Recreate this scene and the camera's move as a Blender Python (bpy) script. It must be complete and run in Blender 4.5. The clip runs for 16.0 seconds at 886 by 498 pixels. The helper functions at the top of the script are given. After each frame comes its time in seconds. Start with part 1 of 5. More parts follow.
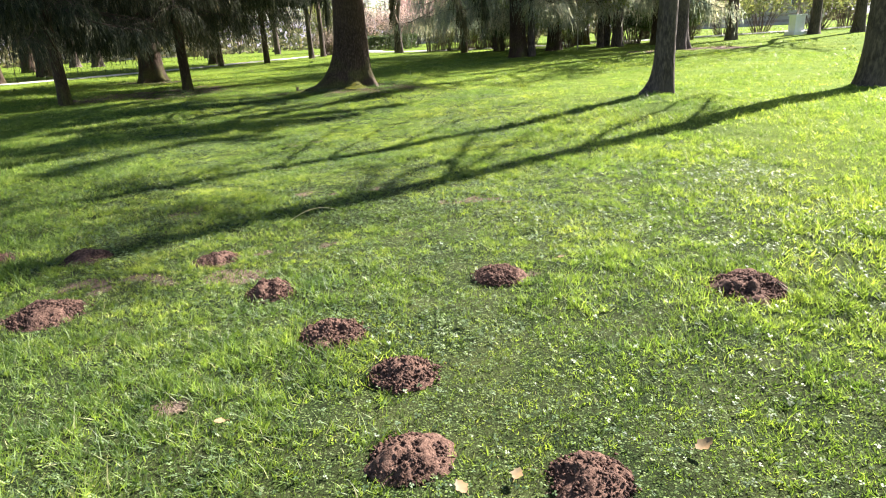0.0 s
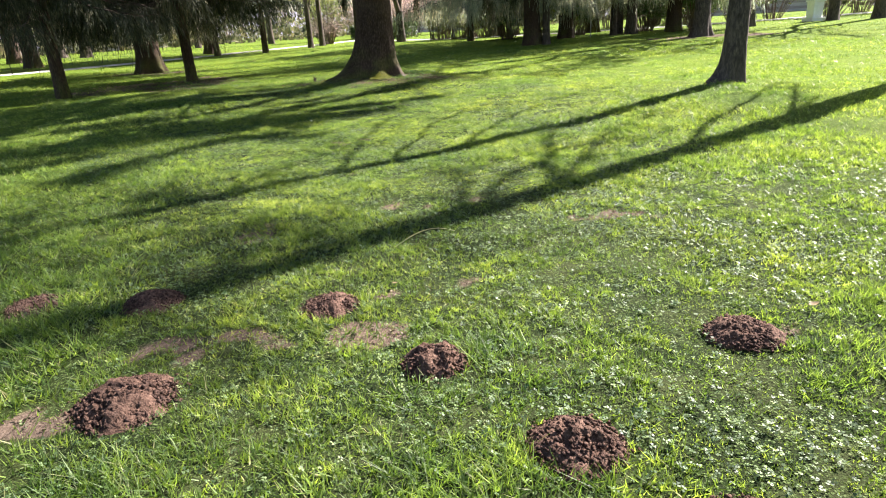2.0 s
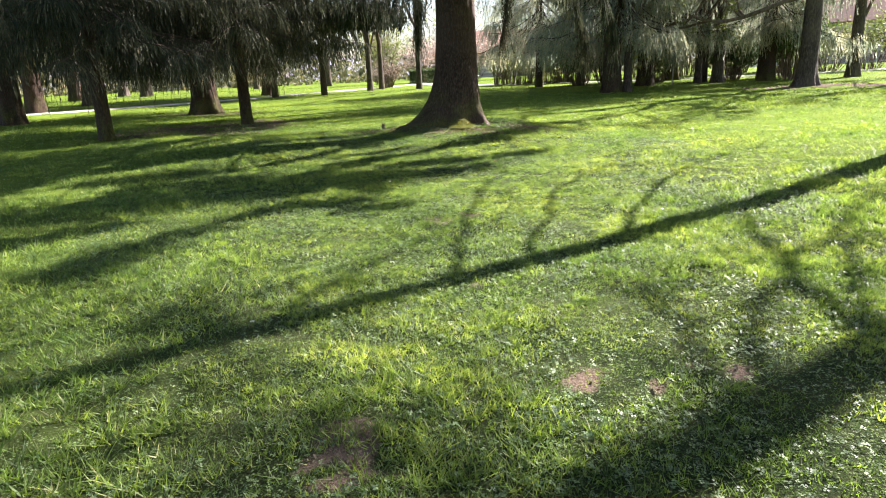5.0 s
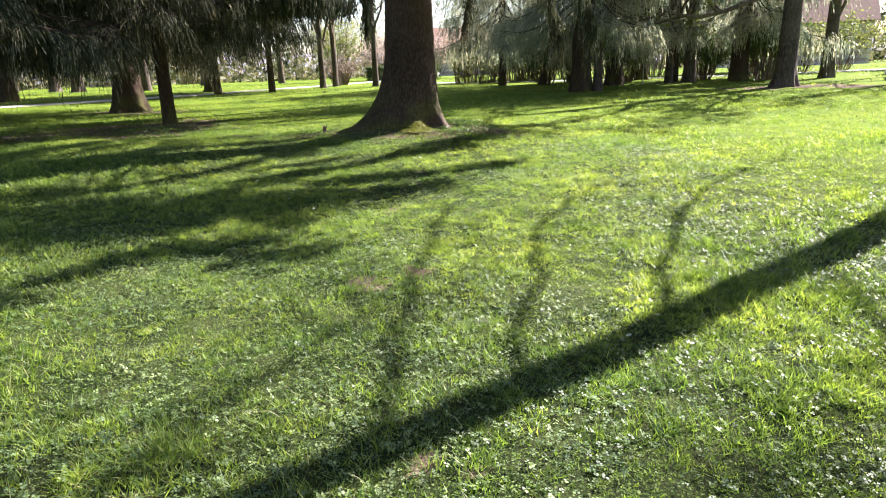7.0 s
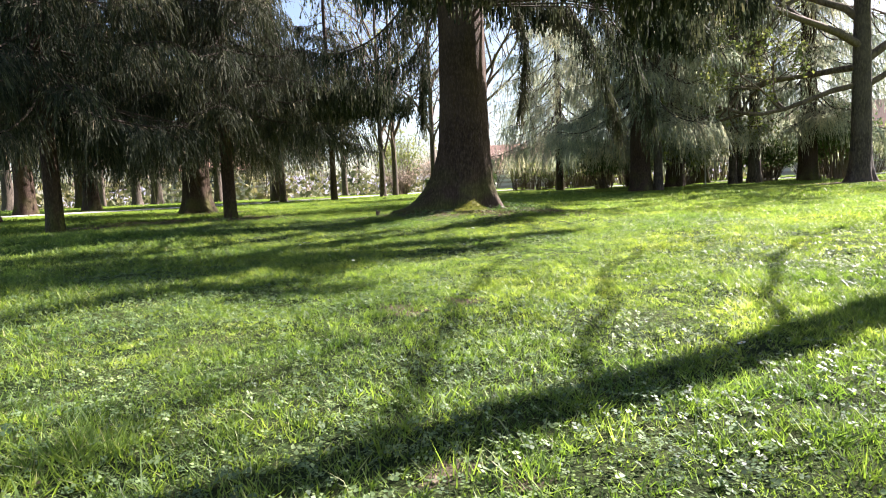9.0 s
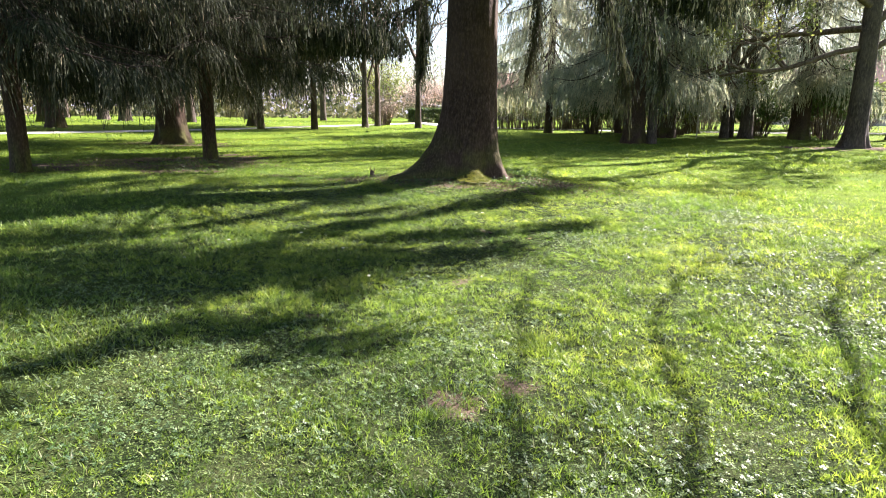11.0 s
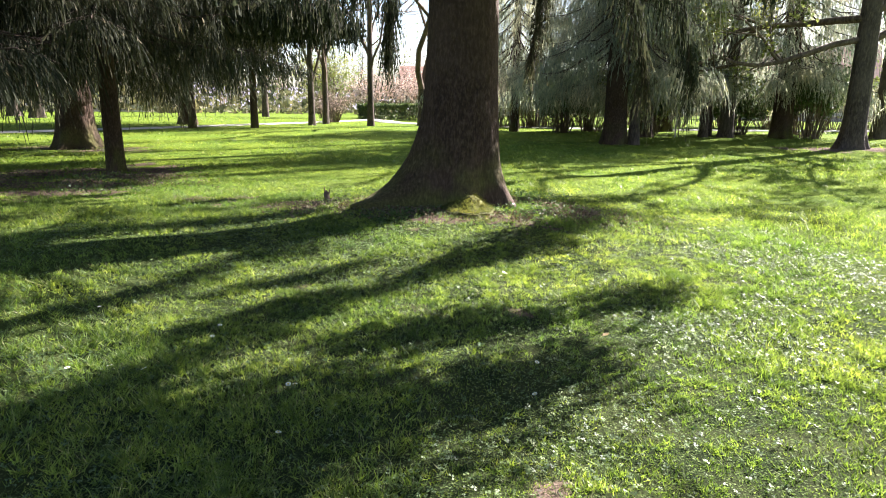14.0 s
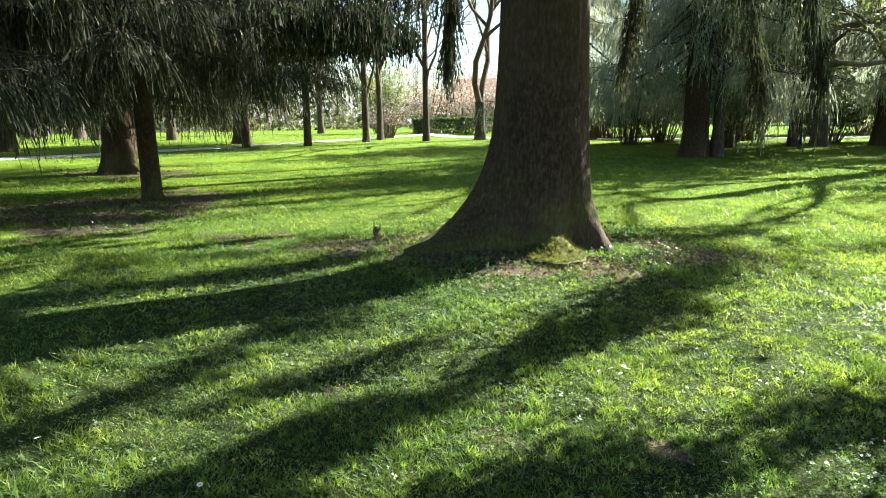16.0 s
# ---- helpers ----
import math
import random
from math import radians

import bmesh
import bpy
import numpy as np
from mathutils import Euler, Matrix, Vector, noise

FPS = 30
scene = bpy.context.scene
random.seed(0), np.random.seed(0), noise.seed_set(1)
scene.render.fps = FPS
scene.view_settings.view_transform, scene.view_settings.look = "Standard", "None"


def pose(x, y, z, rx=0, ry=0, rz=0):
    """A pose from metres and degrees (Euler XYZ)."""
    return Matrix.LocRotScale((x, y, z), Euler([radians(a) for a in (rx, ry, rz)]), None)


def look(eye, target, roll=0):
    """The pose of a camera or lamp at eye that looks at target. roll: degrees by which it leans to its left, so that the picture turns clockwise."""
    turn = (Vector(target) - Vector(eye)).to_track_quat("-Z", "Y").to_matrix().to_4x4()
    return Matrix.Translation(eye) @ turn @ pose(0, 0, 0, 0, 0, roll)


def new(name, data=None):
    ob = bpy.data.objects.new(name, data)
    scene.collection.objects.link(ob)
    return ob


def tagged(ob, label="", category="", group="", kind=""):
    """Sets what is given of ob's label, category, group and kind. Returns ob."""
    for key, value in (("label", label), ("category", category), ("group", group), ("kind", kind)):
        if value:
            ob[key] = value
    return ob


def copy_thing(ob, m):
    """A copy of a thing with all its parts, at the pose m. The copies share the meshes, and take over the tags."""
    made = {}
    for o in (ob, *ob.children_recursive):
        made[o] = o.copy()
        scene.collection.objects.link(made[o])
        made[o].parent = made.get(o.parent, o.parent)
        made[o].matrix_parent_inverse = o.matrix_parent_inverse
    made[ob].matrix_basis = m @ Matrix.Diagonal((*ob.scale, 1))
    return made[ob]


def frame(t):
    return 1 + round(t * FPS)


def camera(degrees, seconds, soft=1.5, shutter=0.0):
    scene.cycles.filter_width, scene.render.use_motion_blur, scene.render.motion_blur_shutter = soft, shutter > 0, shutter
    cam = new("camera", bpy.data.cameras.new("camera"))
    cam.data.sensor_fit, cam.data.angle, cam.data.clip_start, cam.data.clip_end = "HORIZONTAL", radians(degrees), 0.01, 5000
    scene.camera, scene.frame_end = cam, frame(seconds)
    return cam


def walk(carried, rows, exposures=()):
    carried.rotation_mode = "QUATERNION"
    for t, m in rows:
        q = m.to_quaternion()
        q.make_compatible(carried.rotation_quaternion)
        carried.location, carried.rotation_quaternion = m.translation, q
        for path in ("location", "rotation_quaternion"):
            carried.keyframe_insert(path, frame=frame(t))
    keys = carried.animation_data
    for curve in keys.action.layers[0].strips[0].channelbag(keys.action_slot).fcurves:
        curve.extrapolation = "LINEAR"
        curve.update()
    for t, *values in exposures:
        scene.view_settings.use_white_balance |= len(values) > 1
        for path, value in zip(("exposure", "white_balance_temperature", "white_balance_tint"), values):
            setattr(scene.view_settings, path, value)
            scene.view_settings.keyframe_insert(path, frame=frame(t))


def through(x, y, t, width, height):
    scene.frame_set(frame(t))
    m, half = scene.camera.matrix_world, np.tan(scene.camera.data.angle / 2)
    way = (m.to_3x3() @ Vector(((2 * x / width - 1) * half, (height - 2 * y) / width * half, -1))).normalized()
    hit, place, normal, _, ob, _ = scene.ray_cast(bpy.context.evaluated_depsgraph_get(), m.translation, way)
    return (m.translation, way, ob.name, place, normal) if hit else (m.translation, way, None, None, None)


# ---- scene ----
cam = camera(71.2, 16.0, 1.0)
PATH = [
    (0, (0.318, 0.907, 1.494), (0.074, 2.783, 0.846), -3.3),
    (0.5, (-0.109, 1.151, 1.453), (-0.314, 3.04, 0.831), -5.0),
    (1, (-0.434, 1.393, 1.462), (-0.6, 3.253, 0.745), -3.6),
    (1.5, (-0.682, 1.648, 1.461), (-0.915, 3.509, 0.765), -2.6),
    (2, (-0.923, 1.924, 1.468), (-1.131, 3.794, 0.789), -3.5),
    (2.5, (-1.071, 2.313, 1.453), (-1.266, 4.188, 0.785), -1.7),
    (3, (-1.22, 2.661, 1.447), (-1.383, 4.547, 0.804), 0.1),
    (3.5, (-1.434, 3.052, 1.452), (-1.576, 4.951, 0.843), -1.3),
    (4, (-1.655, 3.492, 1.421), (-1.91, 5.39, 0.844), -1.1),
    (4.5, (-1.884, 3.836, 1.442), (-2.282, 5.728, 0.932), -2.0),
    (5, (-2.082, 4.389, 1.419), (-2.425, 6.283, 0.875), -2.5),
    (5.2, (-2.034, 4.531, 1.423), (-2.406, 6.431, 0.922), -0.9),
    (7.3, (-2.308, 6.879, 1.255), (-2.517, 8.789, 0.7), -1.8),
    (7.5, (-2.324, 7.019, 1.105), (-2.571, 8.946, 0.627), -0.3),
    (8, (-2.342, 7.134, 0.725), (-2.661, 9.077, 0.377), 0.7),
    (8.5, (-2.315, 7.113, 0.61), (-2.664, 9.067, 0.367), -0.3),
    (9, (-2.294, 7.127, 0.629), (-2.699, 9.077, 0.45), -2.6),
    (9.2, (-2.29, 7.119, 0.641), (-2.705, 9.071, 0.51), -2.4),
    (11.3, (-2.899, 7.873, 1.43), (-3.2, 9.8, 0.989), 1.0),
    (11.5, (-2.942, 8.07, 1.448), (-3.239, 10.001, 1.022), 1.2),
    (12, (-3.142, 8.549, 1.454), (-3.398, 10.495, 1.069), 1.1),
    (12.5, (-3.265, 9.082, 1.429), (-3.448, 11.028, 1.003), -0.1),
    (13, (-3.378, 9.625, 1.462), (-3.594, 11.571, 1.052), 0.3),
    (13.5, (-3.601, 9.998, 1.475), (-3.793, 11.957, 1.124), -1.5),
    (14, (-3.704, 10.382, 1.461), (-3.856, 12.328, 1.022), 0.6),
    (14.5, (-3.754, 10.766, 1.539), (-4.008, 12.718, 1.181), 1.0),
    (15, (-3.963, 11.243, 1.503), (-4.25, 13.194, 1.168), 0.2),
    (15.5, (-4.039, 11.576, 1.511), (-4.316, 13.509, 1.078), -0.8),
    (16, (-4.038, 11.919, 1.536), (-4.367, 13.85, 1.134), -0.8),
]
walk(cam, [(t, look(eye, target, roll)) for t, eye, target, roll in PATH], [(0.0, 2.54, 6650, 15), (2.0, 2.48, 6650, 15), (5.0, 2.62, 6560, 17), (9.0, 2.61, 6600, 18), (13.0, 2.8, 6560, 18), (14.6, 2.68, 6540, 16), (15.2, 2.66, 6520, 9), (16.0, 2.69, 6520, -1)])

# ---- daylight ----
SUN_AZ, SUN_EL = math.atan2(0.742, 0.670), radians(38)
SUN_WAY = Vector((math.sin(SUN_AZ) * math.cos(SUN_EL), math.cos(SUN_AZ) * math.cos(SUN_EL), math.sin(SUN_EL)))
world = bpy.data.worlds.new("sky")
scene.world = world
world.use_nodes = True
wn, wl = world.node_tree.nodes, world.node_tree.links
sky = wn.new("ShaderNodeTexSky")
sky.sky_type, sky.sun_disc, sky.sun_elevation, sky.sun_rotation = "NISHITA", False, SUN_EL, SUN_AZ
sky.air_density, sky.dust_density = 1.0, 1.2
wl.new(sky.outputs[0], wn["Background"].inputs[0])
wn["Background"].inputs[1].default_value = 0.042
sun = new("sun", bpy.data.lights.new("sun", "SUN"))
sun.data.energy, sun.data.angle, sun.data.color = 5.0, radians(0.55), (1.0, 0.95, 0.92)
sun.matrix_world = look(SUN_WAY * 60, (0, 0, 0))


# ---- materials ----
def mat(name, rough=0.7, spec=0.4):
    m = bpy.data.materials.new(name)
    m.use_nodes = True
    b = m.node_tree.nodes["Principled BSDF"]
    b.inputs["Roughness"].default_value = rough
    b.inputs["Specular IOR Level"].default_value = spec
    return m, m.node_tree.nodes, m.node_tree.links, b


def ramp(nodes, links, fac, stops):
    r = nodes.new("ShaderNodeValToRGB")
    el = r.color_ramp.elements
    while len(el) < len(stops):
        el.new(0.5)
    for e, (p, c) in zip(el, stops):
        e.position, e.color = p, (*c, 1)
    links.new(fac, r.inputs[0])
    return r.outputs[0]


def noise_tex(nodes, links, scale, detail=4.0, rough=0.55, stretch=None):
    co = nodes.new("ShaderNodeTexCoord")
    n = nodes.new("ShaderNodeTexNoise")
    n.inputs["Scale"].default_value, n.inputs["Detail"].default_value, n.inputs["Roughness"].default_value = scale, detail, rough
    if stretch:
        mp = nodes.new("ShaderNodeMapping")
        mp.inputs["Scale"].default_value = stretch
        links.new(co.outputs["Object"], mp.inputs[0])
        links.new(mp.outputs[0], n.inputs[0])
    else:
        links.new(co.outputs["Object"], n.inputs[0])
    return n.outputs[0]


def mix_rgb(nodes, links, fac, a, b, blend="MIX"):
    m = nodes.new("ShaderNodeMix")
    m.data_type, m.blend_type = "RGBA", blend
    for socket, v in ((m.inputs[0], fac), (m.inputs[6], a), (m.inputs[7], b)):
        if isinstance(v, (int, float)):
            socket.default_value = v
        elif isinstance(v, tuple):
            socket.default_value = (*v, 1)
        else:
            links.new(v, socket)
    return m.outputs[2]


def bump(nodes, links, b, height, strength, dist):
    n = nodes.new("ShaderNodeBump")
    n.inputs["Strength"].default_value, n.inputs["Distance"].default_value = strength, dist
    links.new(height, n.inputs["Height"])
    links.new(n.outputs[0], b.inputs["Normal"])


def leaf_mat(name, dark, light, through, rough=0.45, spec=0.4, share=0.5, patch=0.35, dry=None, clump=0.0):
    """Thin leaf or blade: front scatter, light through it, colour varied per leaf and by patches of ground."""
    m, n, l, b = mat(name, rough, spec)
    geo = n.new("ShaderNodeNewGeometry")
    big = noise_tex(n, l, patch, 3)
    isl = geo.outputs["Random Per Island"]
    stops = [(0.0, dark), (0.75, light)] + ([(0.89, light), (0.94, dry)] if dry else [])
    col = ramp(n, l, isl, stops)
    tone = ramp(n, l, big, [(0.35, (0.74, 0.84, 0.84)), (0.65, (1.18, 1.1, 1.0))])
    mottle = ramp(n, l, noise_tex(n, l, patch * 7, 3), [(0.36, (0.6, 0.68, 0.7)), (0.64, (1.22, 1.18, 1.1))])
    tone = mix_rgb(n, l, 1.0, tone, mottle, "MULTIPLY")
    if clump:
        grain = ramp(n, l, noise_tex(n, l, clump, 2), [(0.36, (0.42, 0.5, 0.5)), (0.64, (1.3, 1.28, 1.2))])
        tone = mix_rgb(n, l, 1.0, tone, grain, "MULTIPLY")
    col = mix_rgb(n, l, 1.0, col, tone, "MULTIPLY")
    l.new(col, b.inputs["Base Color"])
    tr = n.new("ShaderNodeBsdfTranslucent")
    tcol = mix_rgb(n, l, 1.0, mix_rgb(n, l, 0.35, through, col), tone, "MULTIPLY")
    l.new(tcol, tr.inputs[0])
    ms = n.new("ShaderNodeMixShader")
    ms.inputs[0].default_value = share
    l.new(b.outputs[0], ms.inputs[1])
    l.new(tr.outputs[0], ms.inputs[2])
    l.new(ms.outputs[0], n["Material Output"].inputs[0])
    return m


GRASS = leaf_mat("grass_blade", (0.04, 0.078, 0.022), (0.172, 0.25, 0.066), (0.37, 0.51, 0.05), 0.5, 0.3, 0.49, 0.5, (0.34, 0.31, 0.18), 20.0)
CLOVER = leaf_mat("clover_leaf", (0.045, 0.085, 0.035), (0.165, 0.225, 0.105), (0.24, 0.34, 0.10), 0.52, 0.34, 0.28, 0.8, None, 26.0)
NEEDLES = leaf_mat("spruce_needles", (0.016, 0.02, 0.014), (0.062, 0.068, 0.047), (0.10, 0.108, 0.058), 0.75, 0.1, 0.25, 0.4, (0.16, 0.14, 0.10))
# greyer needles, their colour also lightened for sun shining through the sprays
PALE_BACKLIT_NEEDLES = leaf_mat("pale_backlit_needles", (0.06, 0.066, 0.046), (0.33, 0.335, 0.26), (0.58, 0.6, 0.45), 0.5, 0.4, 0.56, 0.4, (0.34, 0.31, 0.24))
BUDS = leaf_mat("young_leaves", (0.10, 0.12, 0.04), (0.20, 0.225, 0.08), (0.30, 0.33, 0.09), 0.55, 0.25, 0.45, 0.6)
BLOSSOM = leaf_mat("pink_blossom", (0.45, 0.29, 0.27), (0.62, 0.47, 0.44), (0.55, 0.4, 0.36), 0.6, 0.2, 0.4, 0.6)
HEDGE = leaf_mat("hedge_leaf", (0.03, 0.06, 0.02), (0.08, 0.12, 0.04), (0.12, 0.18, 0.04), 0.45, 0.4, 0.3, 0.6)


def ground_mat():
    m, n, l, b = mat("lawn_soil", 1.0, 0.05)
    at = n.new("ShaderNodeAttribute")
    at.attribute_name = "bare"
    fine = noise_tex(n, l, 75, 5, 0.75)
    mid = noise_tex(n, l, 2.2, 5, 0.6)
    # a carpet of tiny leaves; shade in the earthy, mossy gaps is painted dark
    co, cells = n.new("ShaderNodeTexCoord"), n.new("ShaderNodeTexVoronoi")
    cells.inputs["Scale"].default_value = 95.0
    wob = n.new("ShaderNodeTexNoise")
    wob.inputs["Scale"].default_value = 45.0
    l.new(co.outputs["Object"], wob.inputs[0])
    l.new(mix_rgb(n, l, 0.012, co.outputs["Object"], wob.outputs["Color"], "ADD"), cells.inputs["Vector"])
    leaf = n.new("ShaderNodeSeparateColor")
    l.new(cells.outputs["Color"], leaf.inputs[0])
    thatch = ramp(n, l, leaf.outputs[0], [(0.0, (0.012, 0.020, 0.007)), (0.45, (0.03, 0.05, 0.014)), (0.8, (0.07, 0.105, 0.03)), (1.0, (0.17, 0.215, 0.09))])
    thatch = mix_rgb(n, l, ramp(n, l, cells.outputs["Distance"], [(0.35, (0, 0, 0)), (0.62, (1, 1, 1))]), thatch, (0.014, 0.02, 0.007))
    thatch = mix_rgb(n, l, ramp(n, l, noise_tex(n, l, 9, 4), [(0.38, (0, 0, 0)), (0.62, (0.75, 0.75, 0.75))]), thatch, mix_rgb(n, l, 1.0, thatch, (0.5, 0.58, 0.55), "MULTIPLY"))
    thatch = mix_rgb(n, l, ramp(n, l, mid, [(0.42, (0, 0, 0)), (0.7, (0.4, 0.4, 0.4))]), thatch, (0.07, 0.078, 0.03))
    # far from the path of the walk the sward itself carries the colour of the standing blades
    sward = n.new("ShaderNodeAttribute")
    sward.attribute_name = "sward"
    blade = ramp(n, l, fine, [(0.3, (0.04, 0.07, 0.009)), (0.5, (0.096, 0.145, 0.016)), (0.72, (0.155, 0.21, 0.03))])
    tint = ramp(n, l, noise_tex(n, l, 0.6, 5, 0.6), [(0.35, (0.75, 0.85, 0.9)), (0.65, (1.15, 1.08, 1.0))])
    thatch = mix_rgb(n, l, sward.outputs["Fac"], thatch, mix_rgb(n, l, 1.0, blade, tint, "MULTIPLY"))
    soil = ramp(n, l, fine, [(0.28, (0.03, 0.021, 0.014)), (0.5, (0.098, 0.072, 0.053)), (0.75, (0.2, 0.15, 0.115))])
    ad = n.new("ShaderNodeMath")
    ad.operation = "MULTIPLY_ADD"
    l.new(fine, ad.inputs[0])
    ad.inputs[1].default_value = 0.6
    l.new(at.outputs["Fac"], ad.inputs[2])
    f = ramp(n, l, ad.outputs[0], [(0.62, (0, 0, 0)), (0.85, (1, 1, 1))])
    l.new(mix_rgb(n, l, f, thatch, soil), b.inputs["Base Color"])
    lift = n.new("ShaderNodeMath")
    lift.operation = "SUBTRACT"
    l.new(leaf.outputs[1], lift.inputs[0])
    l.new(cells.outputs["Distance"], lift.inputs[1])
    both = n.new("ShaderNodeMath")
    both.operation = "MULTIPLY_ADD"
    l.new(lift.outputs[0], both.inputs[0])
    both.inputs[1].default_value = 0.45
    l.new(fine, both.inputs[2])
    bump(n, l, b, both.outputs[0], 0.8, 0.009)
    return m


def earth_mat():
    m, n, l, b = mat("molehill_earth", 0.95, 0.12)
    geo = n.new("ShaderNodeNewGeometry")
    fine = noise_tex(n, l, 60, 6, 0.7)
    col = ramp(n, l, fine, [(0.3, (0.026, 0.015, 0.011)), (0.55, (0.082, 0.051, 0.040)), (0.8, (0.17, 0.116, 0.092))])
    tone = ramp(n, l, geo.outputs["Random Per Island"], [(0.0, (0.65, 0.65, 0.68)), (1.0, (1.35, 1.3, 1.2))])
    l.new(mix_rgb(n, l, 1.0, col, tone, "MULTIPLY"), b.inputs["Base Color"])
    bump(n, l, b, fine, 1.0, 0.012)
    return m


def bark_mat(name, lo, hi, scale=9.0, moss=0.0, plates=(1, 1, 0.28)):
    m, n, l, b = mat(name, 0.9, 0.2)
    v = noise_tex(n, l, scale, 7, 0.65, plates)
    big = noise_tex(n, l, 1.1, 3)
    col = ramp(n, l, v, [(0.3, tuple(0.45 * c for c in lo)), (0.48, lo), (0.7, hi)])
    col = mix_rgb(n, l, ramp(n, l, big, [(0.4, (0, 0, 0)), (0.7, (0.5, 0.5, 0.5))]), col, tuple(1.1 * c for c in hi))
    if moss:
        at = n.new("ShaderNodeAttribute")
        at.attribute_name = "moss"
        green = ramp(n, l, v, [(0.3, (0.035, 0.045, 0.01)), (0.7, (0.12, 0.125, 0.025))])
        col = mix_rgb(n, l, at.outputs["Fac"], col, green)
    l.new(col, b.inputs["Base Color"])
    bump(n, l, b, v, 0.9, 0.02)
    return m


BARK = bark_mat("spruce_bark", (0.036, 0.022, 0.016), (0.088, 0.059, 0.042), 34.0, 1.0, (1, 1, 0.4))
BARK_GREY = bark_mat("grey_bark", (0.05, 0.04, 0.033), (0.125, 0.10, 0.08), 22.0, 0.0, (1, 1, 0.3))
TWIG = bark_mat("twig_bark", (0.085, 0.062, 0.045), (0.17, 0.135, 0.10), 14.0)
BOUGH = bark_mat("spruce_bough_bark", (0.04, 0.03, 0.024), (0.09, 0.07, 0.055), 14.0)
SOIL, EARTH = ground_mat(), earth_mat()


def plain_mat(name, colour, rough=0.7, var=0.15, scale=6.0):
    m, n, l, b = mat(name, rough, 0.3)
    v = noise_tex(n, l, scale, 5)
    l.new(ramp(n, l, v, [(0.3, tuple(c * (1 - var) for c in colour)), (0.7, tuple(min(1, c * (1 + var)) for c in colour))]), b.inputs["Base Color"])
    return m


GRAVEL = plain_mat("pale_gravel", (0.36, 0.345, 0.31), 0.9, 0.2, 30)
WHITE = plain_mat("white_paint", (0.8, 0.8, 0.78), 0.5, 0.06)
POST = plain_mat("weathered_wood", (0.2, 0.17, 0.13), 0.85, 0.3, 20)
PLASTER = plain_mat("pale_plaster", (0.55, 0.5, 0.45), 0.9, 0.1, 2)
BRICK = plain_mat("brown_boards", (0.4, 0.33, 0.29), 0.9, 0.2, 3)
ROOFING = plain_mat("brown_roofing", (0.22, 0.13, 0.1), 0.85, 0.2, 4)
PANE = plain_mat("dark_glass", (0.05, 0.06, 0.07), 0.15, 0.1)
DRY = leaf_mat("dry_leaf", (0.16, 0.085, 0.04), (0.36, 0.25, 0.14), (0.3, 0.17, 0.07), 0.6, 0.3, 0.3, 2)
LITTER = leaf_mat("leaf_litter", (0.06, 0.045, 0.03), (0.22, 0.17, 0.12), (0.12, 0.08, 0.04), 0.7, 0.3, 0.15, 2)
STRAW = leaf_mat("straw", (0.42, 0.38, 0.2), (0.55, 0.5, 0.3), (0.5, 0.45, 0.2), 0.5, 0.4, 0.2, 2)
PETAL = leaf_mat("white_petal", (0.75, 0.75, 0.72), (0.85, 0.85, 0.83), (0.8, 0.8, 0.75), 0.6, 0.2, 0.3, 2)
MOSSY = leaf_mat("mossy_grass", (0.09, 0.11, 0.025), (0.2, 0.2, 0.06), (0.25, 0.26, 0.05), 0.7, 0.2, 0.4, 2)
MOSS = bark_mat("moss_cushion", (0.05, 0.055, 0.015), (0.14, 0.138, 0.042), 30.0, 0.0, (1, 1, 1))
# hill woods with the blue-grey of distance haze mixed into the colour
HILLS = plain_mat("hazed_distant_woods", (0.16, 0.16, 0.19), 1.0, 0.25, 0.02)
UNDERWOOD = leaf_mat("underwood", (0.07, 0.06, 0.04), (0.17, 0.165, 0.09), (0.2, 0.19, 0.09), 0.7, 0.2, 0.35, 0.1)

# ---- mesh tools ----
rng = np.random.default_rng(7)


def mesh(name, verts, tris=None, quads=None, smooth=False):
    """A mesh from arrays of corners, triangles and quads."""
    me = bpy.data.meshes.new(name)
    verts = np.asarray(verts, np.float32).reshape(-1, 3)
    tris = np.zeros((0, 3), np.int32) if tris is None else np.asarray(tris, np.int32).reshape(-1, 3)
    quads = np.zeros((0, 4), np.int32) if quads is None else np.asarray(quads, np.int32).reshape(-1, 4)
    me.vertices.add(len(verts))
    me.vertices.foreach_set("co", verts.ravel())
    me.loops.add(tris.size + quads.size)
    me.loops.foreach_set("vertex_index", np.concatenate([tris.ravel(), quads.ravel()]))
    starts = np.concatenate([np.arange(len(tris)) * 3, tris.size + np.arange(len(quads)) * 4])
    me.polygons.add(len(starts))
    me.polygons.foreach_set("loop_start", starts.astype(np.int32))
    me.update(calc_edges=True)
    if smooth:
        me.polygons.foreach_set("use_smooth", np.ones(len(starts), bool))
    return me


def part(name, me, material, parent=None, label=""):
    ob = new(name, me)
    if not me.materials:
        me.materials.append(material)
    if parent is not None:
        ob.parent = parent
    return tagged(ob, label) if label else ob


def thing(name, at, label, category, group="", kind="", rz=0.0):
    ob = new(name)
    ob.empty_display_size = 0.2
    ob.matrix_basis = pose(*at, 0, 0, rz)
    return tagged(ob, label, category, group, kind)


def hashed(ix, iy, seed):
    v = np.sin(ix * 127.1 + iy * 311.7 + seed * 74.7) * 43758.5453
    return v - np.floor(v)


